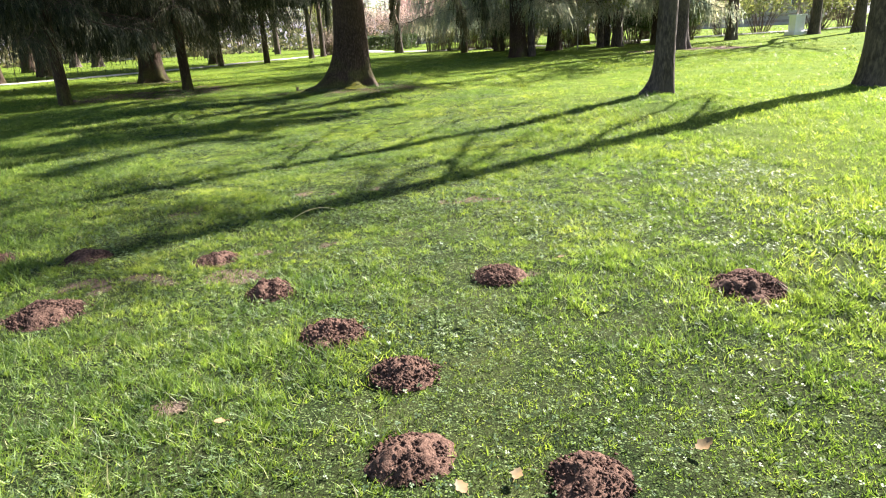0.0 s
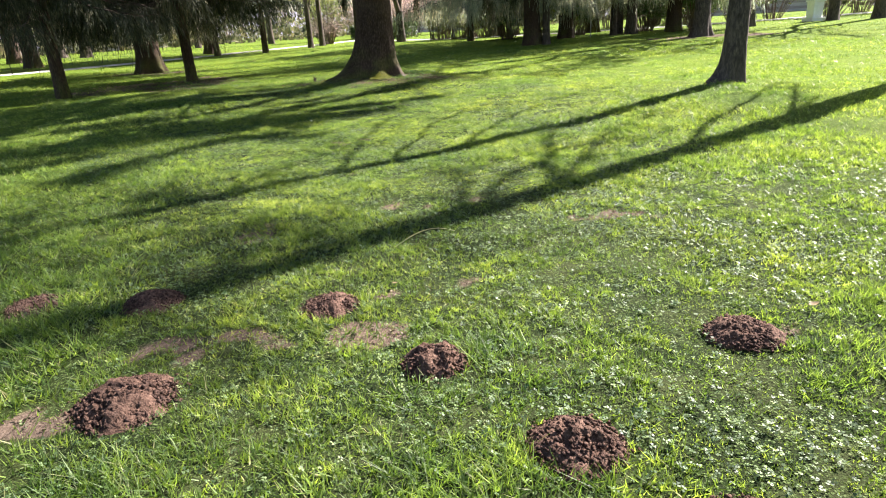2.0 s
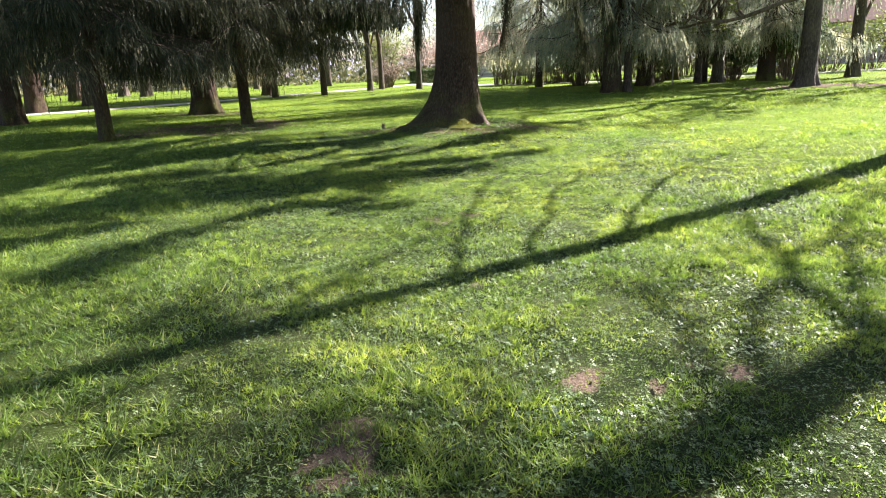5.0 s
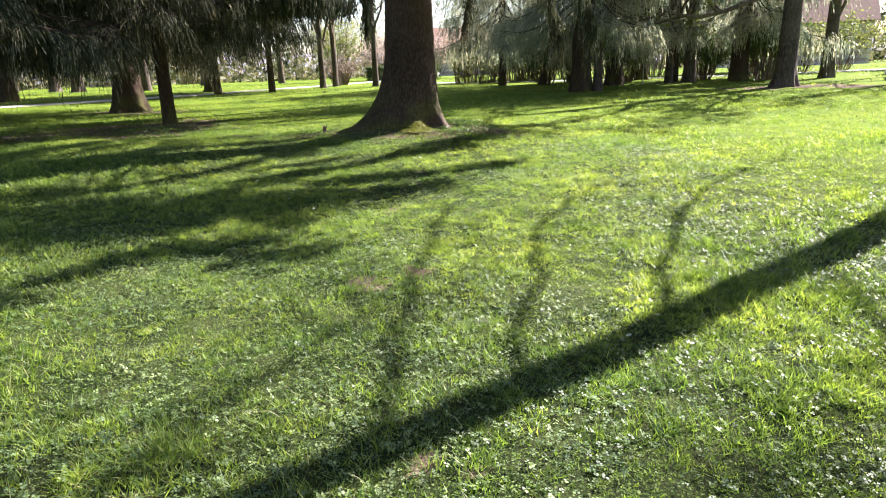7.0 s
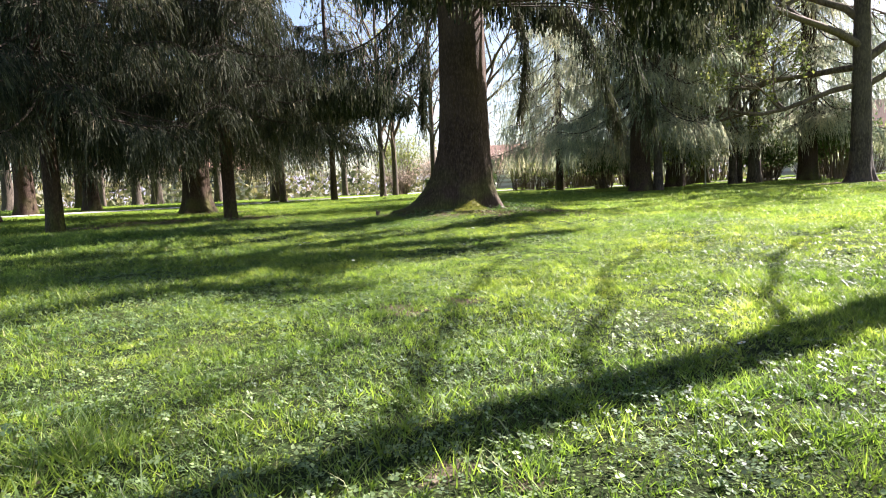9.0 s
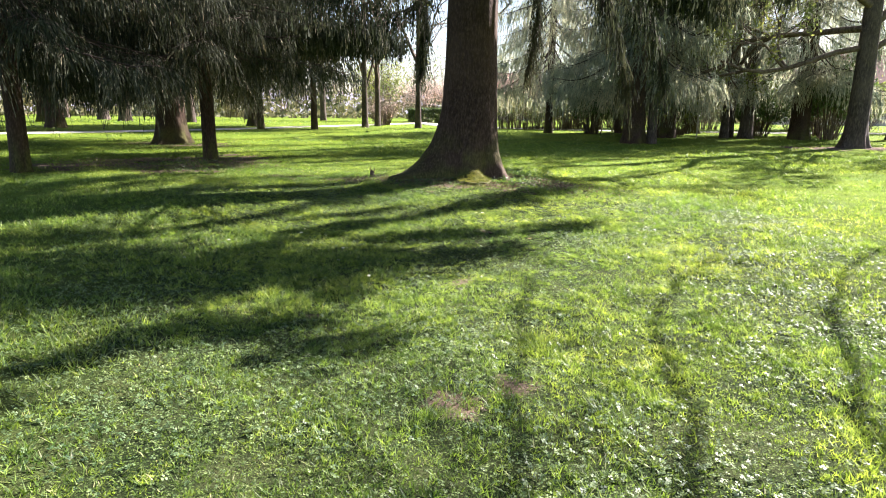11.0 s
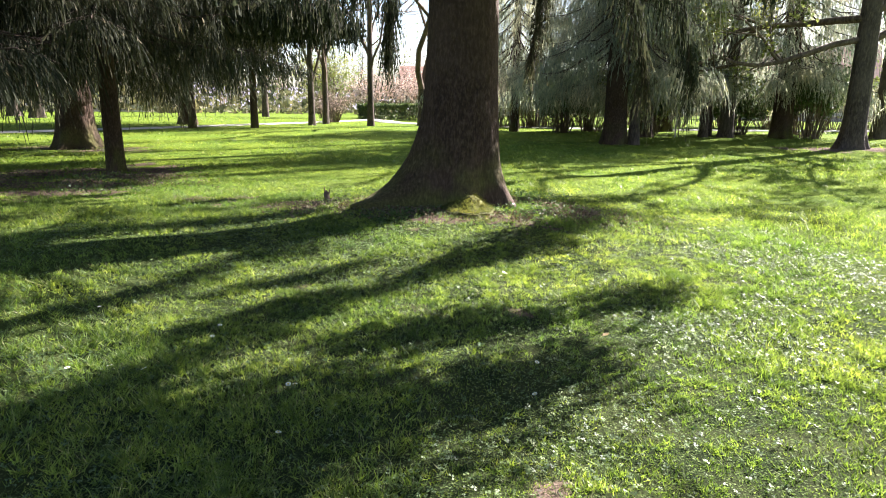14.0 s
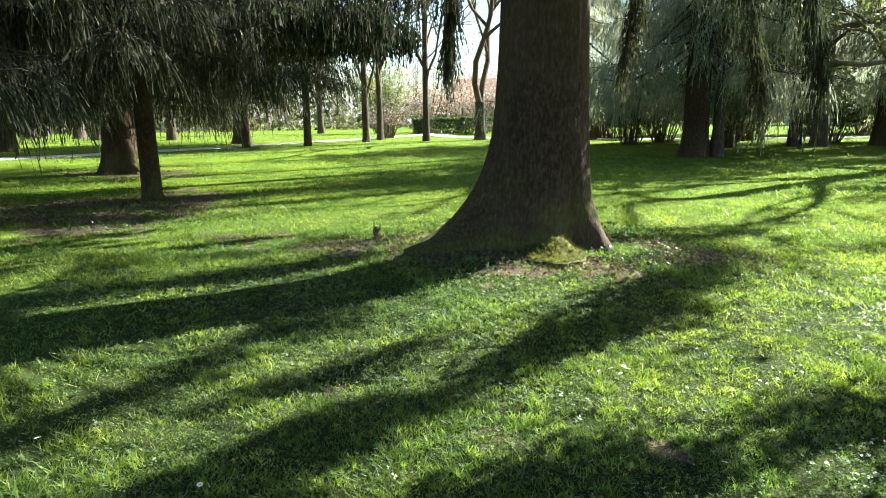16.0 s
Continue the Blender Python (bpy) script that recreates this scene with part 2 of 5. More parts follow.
def vnoise(x, y, seed=0):
    x, y = np.asarray(x, float), np.asarray(y, float)
    ix, iy = np.floor(x), np.floor(y)
    fx, fy = x - ix, y - iy
    fx, fy = fx * fx * (3 - 2 * fx), fy * fy * (3 - 2 * fy)
    a, b = hashed(ix, iy, seed), hashed(ix + 1, iy, seed)
    c, d = hashed(ix, iy + 1, seed), hashed(ix + 1, iy + 1, seed)
    return (a * (1 - fx) + b * fx) * (1 - fy) + (c * (1 - fx) + d * fx) * fy


def fbm(x, y, seed=0, octaves=4):
    t, amp = 0.0, 0.5
    for k in range(octaves):
        t = t + amp * vnoise(np.asarray(x) * 2 ** k, np.asarray(y) * 2 ** k, seed + k * 13)
        amp *= 0.5
    return t


class Tubes:
    """Collects tapered tubes along polylines into one mesh."""

    def __init__(self):
        self.v, self.q, self.n = [], [], 0

    def add(self, pts, radii, sides=6, wobble=0.0):
        pts, radii = np.asarray(pts, float), np.asarray(radii, float)
        tan = np.gradient(pts, axis=0)
        tan /= np.linalg.norm(tan, axis=1)[:, None] + 1e-9
        ref = np.array([0.0, 0.0, 1.0]) if abs(tan[0, 2]) < 0.9 else np.array([1.0, 0.0, 0.0])
        u = np.cross(tan, ref)
        u /= np.linalg.norm(u, axis=1)[:, None] + 1e-9
        w = np.cross(tan, u)
        a = np.arange(sides) * 2 * math.pi / sides
        r = radii[:, None] * (1 + wobble * (rng.random((len(pts), sides)) - 0.5))
        ring = pts[:, None, :] + r[..., None] * (np.cos(a)[None, :, None] * u[:, None, :] + np.sin(a)[None, :, None] * w[:, None, :])
        self.v.append(ring.reshape(-1, 3))
        i = np.arange(len(pts) - 1)[:, None] * sides + np.arange(sides)[None, :]
        j = np.arange(len(pts) - 1)[:, None] * sides + (np.arange(sides)[None, :] + 1) % sides
        self.q.append((np.stack([i, j, j + sides, i + sides], -1).reshape(-1, 4)) + self.n)
        self.n += len(pts) * sides

    def mesh(self, name):
        return mesh(name, np.concatenate(self.v), None, np.concatenate(self.q), True)


def feathers(start, way, length, width, droop, steps=5):
    """Hanging sprays: pointed tufts set all round a bending spine."""
    n = len(start)
    way = way / (np.linalg.norm(way, axis=1)[:, None] + 1e-9)
    s = np.linspace(0, 1, steps + 1)
    down = np.array([0, 0, -1.0])
    spine = start[:, None, :] + length[:, None, None] * (way[:, None, :] * (s - 0.35 * droop[:, None] * s ** 2)[..., None] + down * (droop[:, None] * s ** 1.6)[..., None] * 0.9)
    u = np.cross(way + down * 0.6, rng.normal(size=(n, 3)))
    u /= np.linalg.norm(u, axis=1)[:, None] + 1e-9
    w = np.cross(u, way + down * 0.6)
    w /= np.linalg.norm(w, axis=1)[:, None] + 1e-9
    step = spine[:, 1:] - spine[:, :-1]
    verts = []
    for side in (0.0, 3.14):
        a = side + 1.2 * rng.normal(size=(n, steps))
        out = np.cos(a)[..., None] * u[:, None, :] + np.sin(a)[..., None] * w[:, None, :]
        k = width[:, None] * (1.15 - 0.7 * s[:-1])[None, :] * (0.6 + 0.8 * rng.random((n, steps)))
        tip = spine[:, :-1] + step * (0.7 + 0.7 * rng.random((n, steps)))[..., None] + out * k[..., None]
        tip[..., 2] -= 0.25 * k
        verts.append(np.stack([spine[:, :-1], spine[:, 1:], tip], 2).reshape(-1, 3))
    v = np.concatenate(verts)
    return v, np.arange(len(v)).reshape(-1, 3)


# ---- the ground ----
def rise(v, k=2.0):
    return k * np.log1p(np.exp(np.clip(np.asarray(v, float) / k, -40, 40)))


def height(x, y):
    x, y = np.asarray(x, float), np.asarray(y, float)
    z = 0.02 * rise(np.minimum(np.hypot(x + 2, y - 7), 45) - 7)
    z = z + 0.25 * np.exp(-((x + 4.15) ** 2 + (y - 18.2) ** 2) / 1.9 ** 2)
    z = z + 0.15 * np.exp(-((x - 3.1) ** 2 + (y - 13.5) ** 2) / 2.5 ** 2)
    z = z + 0.2 * np.exp(-((x + 8.6) ** 2 + (y - 16.0) ** 2) / 2.4 ** 2)
    near = np.exp(-((x + 2) ** 2 + (y - 10) ** 2) / 30.0 ** 2)
    return z + near * (0.04 * (fbm(x * 0.45, y * 0.45, 3, 3) - 0.45) + 0.025 * (vnoise(x * 2.1, y * 2.1, 9) - 0.5) + 0.022 * (vnoise(x * 4.7, y * 4.7, 15) - 0.5))


def ground_at(x, y):
    return float(height(x, y))


# x, y, half width, half depth, strength of worn earth
BARE_ROOTS = [(-4.0, 17.3, 1.0, 0.22, 0.75), (-11.3, 20.9, 1.5, 1.8, 1.0), (-12.9, 19.4, 1.4, 1.2, 0.6), (-2.9, 18.35, 0.85, 0.32, 1.0), (-6.3, 18.35, 0.9, 0.32, 1.0), (-5.3, 18.0, 0.8, 0.4, 0.8),
              (-10.2, 19.2, 0.9, 0.8, 0.9), (-7.6, 18.9, 1.0, 0.4, 0.6), (-10.9, 22.4, 1.3, 0.6, 1.0),
              (7.8, 30.7, 2.4, 1.0, 0.7), (-15, 26.6, 2.0, 1.2, 0.6)]
BARE_LAWN = [(0.0, 6.66, 0.6, 0.14, 0.85), (-2.54, 4.57, 0.4, 0.17, 0.9), (-2.2, 4.67, 0.3, 0.14, 0.9), (-1.62, 4.71, 0.3, 0.17, 0.8), (-0.96, 4.57, 0.22, 0.13, 0.75), (-2.85, 6.35, 0.3, 0.2, 0.75),
             (-1.32, 5.34, 0.4, 0.16, 0.55), (-1.7, 5.2, 0.25, 0.12, 0.65), (-1.78, 7.08, 0.35, 0.15, 0.65), (0.48, 4.73, 0.16, 0.1, 0.65), (1.55, 4.88, 0.2, 0.1, 0.55),
             (-1.23, 3.13, 0.16, 0.08, 0.7), (-2.95, 6.55, 0.35, 0.18, 0.8), (-1.1, 7.25, 0.35, 0.12, 0.65), (-2.57, 6.84, 0.2, 0.12, 0.6), (-2.1, 4.3, 0.2, 0.08, 0.65), (-2.95, 3.95, 0.35, 0.16, 0.85)]
BARE_SPOTS = [(-3.45, 12.45, 0.2, 0.14, 0.75), (-2.63, 12.63, 0.15, 0.1, 0.6), (-4.4, 11.4, 0.3, 0.12, 0.65), (-3.2, 10.3, 0.25, 0.2, 0.55), (-5.18, 15.1, 0.16, 0.25, 0.95), (-3.46, 14.58, 0.15, 0.15, 0.65),
              (-4.25, 14.65, 0.3, 0.15, 0.4), (-2.48, 8.43, 0.2, 0.1, 0.55), (-3.37, 8.19, 0.25, 0.1, 0.55), (-4.1, 9.45, 0.3, 0.1, 0.45), (-3.03, 10.6, 0.35, 0.2, 0.5), (-4.5, 16.75, 0.2, 0.1, 0.7)]


def bare(x, y):
    x, y = np.asarray(x, float), np.asarray(y, float)
    t = np.zeros_like(x)
    jit = 0.7 * (fbm(x * 3.1, y * 3.1, 21, 4) - 0.47) + 0.9 * (fbm(x * 9.3, y * 9.3, 23, 3) - 0.47)
    for bx, by, rx, ry, k in BARE_ROOTS + BARE_LAWN + BARE_SPOTS:
        d = ((x - bx) / rx) ** 2 + ((y - by) / ry) ** 2
        d = d * (1.5 if by < 16 else 1.0)
        t = np.maximum(t, k * np.clip((0.85 if by < 17 else 1.25) - 0.7 * d + 4.2 * jit, 0, 1))
    return t


def axis(lo, hi, fine_lo, fine_hi, step, far):
    a = list(np.arange(fine_lo, fine_hi + 1e-6, step))
    s, v = step, fine_hi
    while v < hi:
        s *= far
        v += s
        a.append(min(v, hi))
    s, v = step, fine_lo
    while v > lo:
        s *= far
        v -= s
        a.insert(0, max(v, lo))
    return np.array(a)


gx, gy = axis(-900, 900, -9, 5, 0.1, 1.15), axis(-600, 1500, 1, 21, 0.1, 1.15)
GX, GY = np.meshgrid(gx, gy)
gi = np.arange(len(gy) - 1)[:, None] * len(gx) + np.arange(len(gx) - 1)[None, :]
gme = mesh("ground", np.stack([GX, GY, height(GX, GY)], -1).reshape(-1, 3), None,
           np.stack([gi, gi + 1, gi + 1 + len(gx), gi + len(gx)], -1).reshape(-1, 4), True)


def strip_dist(x, y):
    """Distance from the middle line of the lawn's nearer part."""
    ax, ay, bx, by = 0.1, 2.6, -4.2, 16.0
    t = np.clip(((x - ax) * (bx - ax) + (y - ay) * (by - ay)) / ((bx - ax) ** 2 + (by - ay) ** 2), 0, 1)
    return np.hypot(x - ax - t * (bx - ax), y - ay - t * (by - ay))


gme.attributes.new("sward", "FLOAT", "POINT").data.foreach_set("value", np.clip(np.maximum((strip_dist(GX, GY) - 2.2) / 6.0, (2.3 - GY) / 4.0), 0, 1).ravel().astype(np.float32))
gme.attributes.new("bare", "FLOAT", "POINT").data.foreach_set("value", bare(GX, GY).ravel().astype(np.float32))
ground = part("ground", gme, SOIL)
tagged(ground, "mown park lawn with worn earthy patches", "lawn", "", "structure")

# ---- molehills: x, y, radius across, height ----
HILLS_AT = [(-0.10, 2.80, 0.155, 0.08), (0.55, 2.72, 0.15, 0.07), (-0.23, 3.42, 0.16, 0.07), (-0.69, 3.82, 0.175, 0.085),
            (-1.27, 4.42, 0.155, 0.10), (-1.95, 5.07, 0.185, 0.06), (0.19, 4.68, 0.17, 0.065), (1.65, 4.43, 0.215, 0.095),
            (-2.6, 4.10, 0.22, 0.085), (-3.05, 5.13, 0.17, 0.075), (-3.8, 5.12, 0.17, 0.03)]


def near_hill(x, y, grow=1.0):
    d = np.full(np.shape(x), 9.0)
    for hx, hy, r, _ in HILLS_AT:
        d = np.minimum(d, np.hypot(x - hx, y - hy) / (r * grow))
    return d


def molehill(x, y, r, tall, seed):
    z0 = ground_at(x, y)
    hill = thing("molehill", (x, y, z0), "fresh molehill of crumbly reddish-brown earth in the lawn", "molehill", "molehills on the lawn", rz=seed * 67 % 360)
    rings, spokes = 22, 56
    rr = np.linspace(0, 1.15, rings)[:, None]
    a = np.linspace(0, 2 * math.pi, spokes, endpoint=False)[None, :]
    px, py = rr * np.cos(a), rr * np.sin(a)
    edge = 1 + 0.75 * (fbm(1.3 * np.cos(a) + 5, 1.3 * np.sin(a) + seed, seed, 3) - 0.45)
    lump = fbm(px * 3.2 + seed, py * 3.2, seed, 4) - 0.45
    fine = (fbm(px * 11 + seed, py * 11, seed + 5, 3) - 0.45) * np.clip(0.2 + 2 * rr, 0, 1)
    lump = lump * np.clip(0.35 + rr, 0, 1)
    pz = tall * np.clip(1 - rr ** 1.7, -0.3, 1) * (0.85 + 1.5 * lump) + 0.11 * r * lump + 0.14 * r * fine * np.clip(1.2 - rr, 0.2, 1)
    pz = np.where(rr > 1.05, -0.03, pz)
    v = np.stack([px * r * edge, py * r * edge, pz], -1).reshape(-1, 3)
    i = np.arange(rings - 1)[:, None] * spokes + np.arange(spokes)[None, :]
    j = np.arange(rings - 1)[:, None] * spokes + (np.arange(spokes)[None, :] + 1) % spokes
    part("mound", mesh("mound", v, None, np.stack([i, j, j + spokes, i + spokes], -1).reshape(-1, 4)), EARTH, hill)
    n = int(1700 * (r / 0.2) ** 2)
    ang, rad = rng.random(n) * 2 * math.pi, np.sqrt(rng.random(n)) * 1.02 + 0.3 * rng.random(n) ** 8
    cx, cy = rad * np.cos(ang), rad * np.sin(ang)
    cz = 0.8 * tall * np.clip(1 - rad ** 1.7, -0.02, 1) * (1 + 1.2 * (fbm(cx * 3.2 + seed, cy * 3.2, seed, 4) - 0.45)) + 0.003
    size = r * (0.012 + 0.075 * rng.random(n) ** 3.2)
    base = np.array([(1, 0, 0), (-0.5, 0.87, 0), (-0.5, -0.87, 0), (0.1, 0.1, 0.95), (0.05, -0.1, -0.8)])
    q = base[None] * (0.7 + 0.6 * rng.random((n, 5, 1))) * size[:, None, None]
    th = rng.random(n) * 6.28
    qx = q[..., 0] * np.cos(th)[:, None] - q[..., 1] * np.sin(th)[:, None]
    qy = q[..., 0] * np.sin(th)[:, None] + q[..., 1] * np.cos(th)[:, None]
    v = np.stack([qx + (cx * r)[:, None], qy + (cy * r)[:, None], q[..., 2] + cz[:, None]], -1).reshape(-1, 3)
    f = np.array([(0, 1, 3), (1, 2, 3), (2, 0, 3), (1, 0, 4), (2, 1, 4), (0, 2, 4)])
    crumbs = part("loose_earth", mesh("loose_earth", v, (f[None] + np.arange(n)[:, None, None] * 5).reshape(-1, 3)), EARTH, hill)
    tagged(crumbs, kind="stuff")


for k, (x, y, r, tall) in enumerate(HILLS_AT):
    molehill(x, y, r, tall, k + 3)


# ---- grass ----
def scatter(count, x0, x1, y0, y1, d0, d1, tuft=1):
    m = count // tuft
    x, y = x0 + (x1 - x0) * rng.random(m), y0 + (y1 - y0) * rng.random(m)
    x, y = np.repeat(x, tuft), np.repeat(y, tuft)
    if tuft > 1:
        x, y = x + rng.normal(size=len(x)) * 0.014, y + rng.normal(size=len(y)) * 0.014
    d = strip_dist(x, y)
    ok = (d >= d0) & (d < d1) & (near_hill(x, y) > 0.98)
    return x[ok], y[ok]


def trunk_free(x, y):
    return (np.hypot(x + 4.09, y - 18.2) > 0.5)


def blades(x, y, tall, wide, segments):
    n = len(x)
    lush = np.clip(fbm(x * 1.1, y * 1.1, 31, 4) * 2.2 - 0.55, 0.0, 1.0)
    tussock = np.clip(vnoise(x * 7.5, y * 7.5, 41) * 1.5 - 0.15 + 0.5 * (vnoise(x * 17, y * 17, 43) - 0.5), 0.0, 1.2)
    h = tall * (0.4 + 0.9 * lush) * (0.52 + 0.78 * tussock) * (0.5 + 0.8 * rng.random(n))
    a, b = rng.random(n) * 6.283, rng.random(n) * 6.283
    lean = 0.2 + 1.65 * rng.random(n) ** 1.15
    w = wide * (0.6 + 0.7 * rng.random(n))
    z = height(x, y) - 0.004
    sx, sy = np.cos(a) * w / 2, np.sin(a) * w / 2
    lx, ly = np.cos(b) * lean * h, np.sin(b) * lean * h
    if segments == 1:
        v = np.stack([np.stack([x - sx, y - sy, z], -1), np.stack([x + sx, y + sy, z], -1), np.stack([x + lx, y + ly, z + h], -1)], 1)
        return v.reshape(-1, 3), np.arange(3 * n).reshape(-1, 3), None
    mx, my, mz = x + lx * 0.32, y + ly * 0.32, z + h * 0.62
    v = np.stack([np.stack([x - sx, y - sy, z], -1), np.stack([x + sx, y + sy, z], -1), np.stack([mx + sx * 0.8, my + sy * 0.8, mz], -1),
                  np.stack([mx - sx * 0.8, my - sy * 0.8, mz], -1), np.stack([x + lx * 1.15, y + ly * 1.15, z + h], -1)], 1)
    i = np.arange(n)[:, None] * 5
    return v.reshape(-1, 3), i + np.array([[3, 2, 4]]), i + np.array([[0, 1, 2, 3]])


def grow(name, zones):
    vs, ts, qs, base = [], [], [], 0
    for per_m2, box, d0, d1, tall, wide, seg in zones:
        area = (box[1] - box[0]) * (box[3] - box[2])
        x, y = scatter(int(per_m2 * area), *box, d0, d1, 9 if d1 < 5 and seg == 1 else 1)
        keep = (rng.random(len(x)) > 0.78 * np.clip(bare(x, y) * 1.1, 0, 1)) & (rng.random(len(x)) > 0.4 * np.clip((fbm(x * 0.9 + 4, y * 0.9, 77, 4) - 0.46) * 7, 0, 1)) & trunk_free(x, y) & (rng.random(len(x)) < 0.45 + 1.1 * np.clip(fbm(x * 2.6, y * 2.6, 61, 3) * 2 - 0.5, 0, 1))
        x, y = x[keep], y[keep]
        v, t, q = blades(x, y, tall, wide, seg)
        vs.append(v)
        ts.append(t + base)
        if q is not None:
            qs.append(q + base)
        base += len(v)
    return mesh(name, np.concatenate(vs), np.concatenate(ts), np.concatenate(qs) if qs else None)


lawn = part("grass", grow("grass", [
    (8000, (-7.5, 3.5, 1.6, 18.6), 0.0, 2.4, 0.038, 0.0068, 1),
    (4300, (-4.6, 1.2, 7.6, 11.4), 0.0, 2.0, 0.04, 0.0046, 1),
    (260, (-7.5, 3.5, 1.6, 18.6), 0.0, 2.4, 0.062, 0.0045, 2),
    (3300, (-9.5, 5.5, 1.6, 20.5), 2.4, 4.6, 0.055, 0.0095, 1),
    (1300, (-13, 9, 1.6, 25), 4.6, 8.5, 0.055, 0.012, 1),
    (320, (-22, 18, 2, 36), 8.5, 17, 0.055, 0.02, 1),
    (18, (-48, 42, 8, 66), 17, 48, 0.06, 0.05, 1)]), GRASS)
tagged(lawn, "fresh green lawn grass blades, lush and worn in turns", "grass", "", "stuff")


def clover_mesh():
    """Plants of three small leaflets on one stalk, gathered in patches."""
    x, y = scatter(230000, -8, 4, 1.7, 18.6, 0, 4.2, 2)
    f = fbm(x * 0.9 + 4, y * 0.9, 77, 4)
    keep = (rng.random(len(x)) < np.clip((f - 0.40) * 5.5, 0.22, 1)) & (rng.random(len(x)) > 0.8 * bare(x, y)) & trunk_free(x, y)
    x, y = x[keep], y[keep]
    n = len(x)
    z = height(x, y) + 0.010 + 0.030 * rng.random(n)
    size = 0.007 + 0.007 * rng.random(n) ** 1.5
    turn, lx, ly = rng.random(n) * 6.283, rng.normal(size=n) * 0.3, rng.normal(size=n) * 0.3
    leaves = []
    for k in range(3):
        a = turn + k * 2.094 + rng.normal(size=n) * 0.2
        c, q, rise_by = np.cos(a), np.sin(a), 0.25 - 0.5 * rng.random(n)
        for far, side in ((0.08, 0.0), (0.72, 0.52), (1.0, 0.0), (0.72, -0.52)):
            dx, dy = size * (far * c - side * q), size * (far * q + side * c)
            leaves.append(np.stack([x + dx, y + dy, z + lx * dx + ly * dy + rise_by * size * far + 0.18 * size * abs(side)], -1))
    v = np.stack(leaves, 1).reshape(-1, 3)
    return mesh("clover", v, None, np.arange(len(v)).reshape(-1, 4))


tagged(part("clover", clover_mesh(), CLOVER), "low clover leaves spread through the lawn", "clover", "", "stuff")


# ---- trees ----
def flared_trunk(radius, tall, top, flare, roots, seed, spokes=28, rings=40, rough=0.0, lean=(0, 0), reach=None):
    """A trunk with a root flare; roots: how many; reach: extra spread by direction (angle, metres)."""
    zs = np.concatenate([np.linspace(-0.15, 1.6, rings // 2), np.linspace(1.6, tall, rings - rings // 2 + 1)[1:]])
    a = np.linspace(0, 2 * math.pi, spokes, endpoint=False)
    Z, A = np.meshgrid(zs, a, indexing="ij")
    t = np.clip(Z / tall, 0, 1)
    R = radius * (1 - t) + top * t
    spread = flare * np.exp(-np.clip(Z + 0.12, 0, 9) / 0.36)
    lobes = 0.6 + 0.4 * np.cos(roots * A + seed) + 0.25 * np.cos((roots + 2) * A + 2.3 * seed)
    R = R + spread * lobes
    for ang, far, wide, up in (reach or ()):
        R = R + far * np.exp(-np.clip(Z, 0, 9) / up) * np.exp(-((np.angle(np.exp(1j * (A - ang)))) / wide) ** 2)
    R = R * (1 + 0.04 * np.cos(3 * A + Z * 0.6 + seed))
    if rough:
        u = A / (2 * math.pi) * round(2 * math.pi * radius / 0.05)
        R = R + rough * (fbm(u, Z * 7.0, seed, 4) - 0.45) * 2 + rough * 0.8 * (np.abs(fbm(u * 0.5 + 9, Z * 3.0, seed + 3, 3) - 0.45) * -3)
    v = np.stack([R * np.cos(A) + lean[0] * Z, R * np.sin(A) + lean[1] * Z, Z], -1)
    i = np.arange(len(zs) - 1)[:, None] * spokes + np.arange(spokes)[None, :]
    j = np.arange(len(zs) - 1)[:, None] * spokes + (np.arange(spokes)[None, :] + 1) % spokes
    me = mesh("trunk", v.reshape(-1, 3), None, np.stack([i, j, j + spokes, i + spokes], -1).reshape(-1, 4), True)
    moss = np.clip(1.1 - Z / 0.75, 0, 1) * np.clip(2.4 * (fbm(A * 2 + seed, Z * 3, seed + 8, 3) - 0.28), 0, 1)
    me.attributes.new("moss", "FLOAT", "POINT").data.foreach_set("value", moss.ravel().astype(np.float32))
    return me


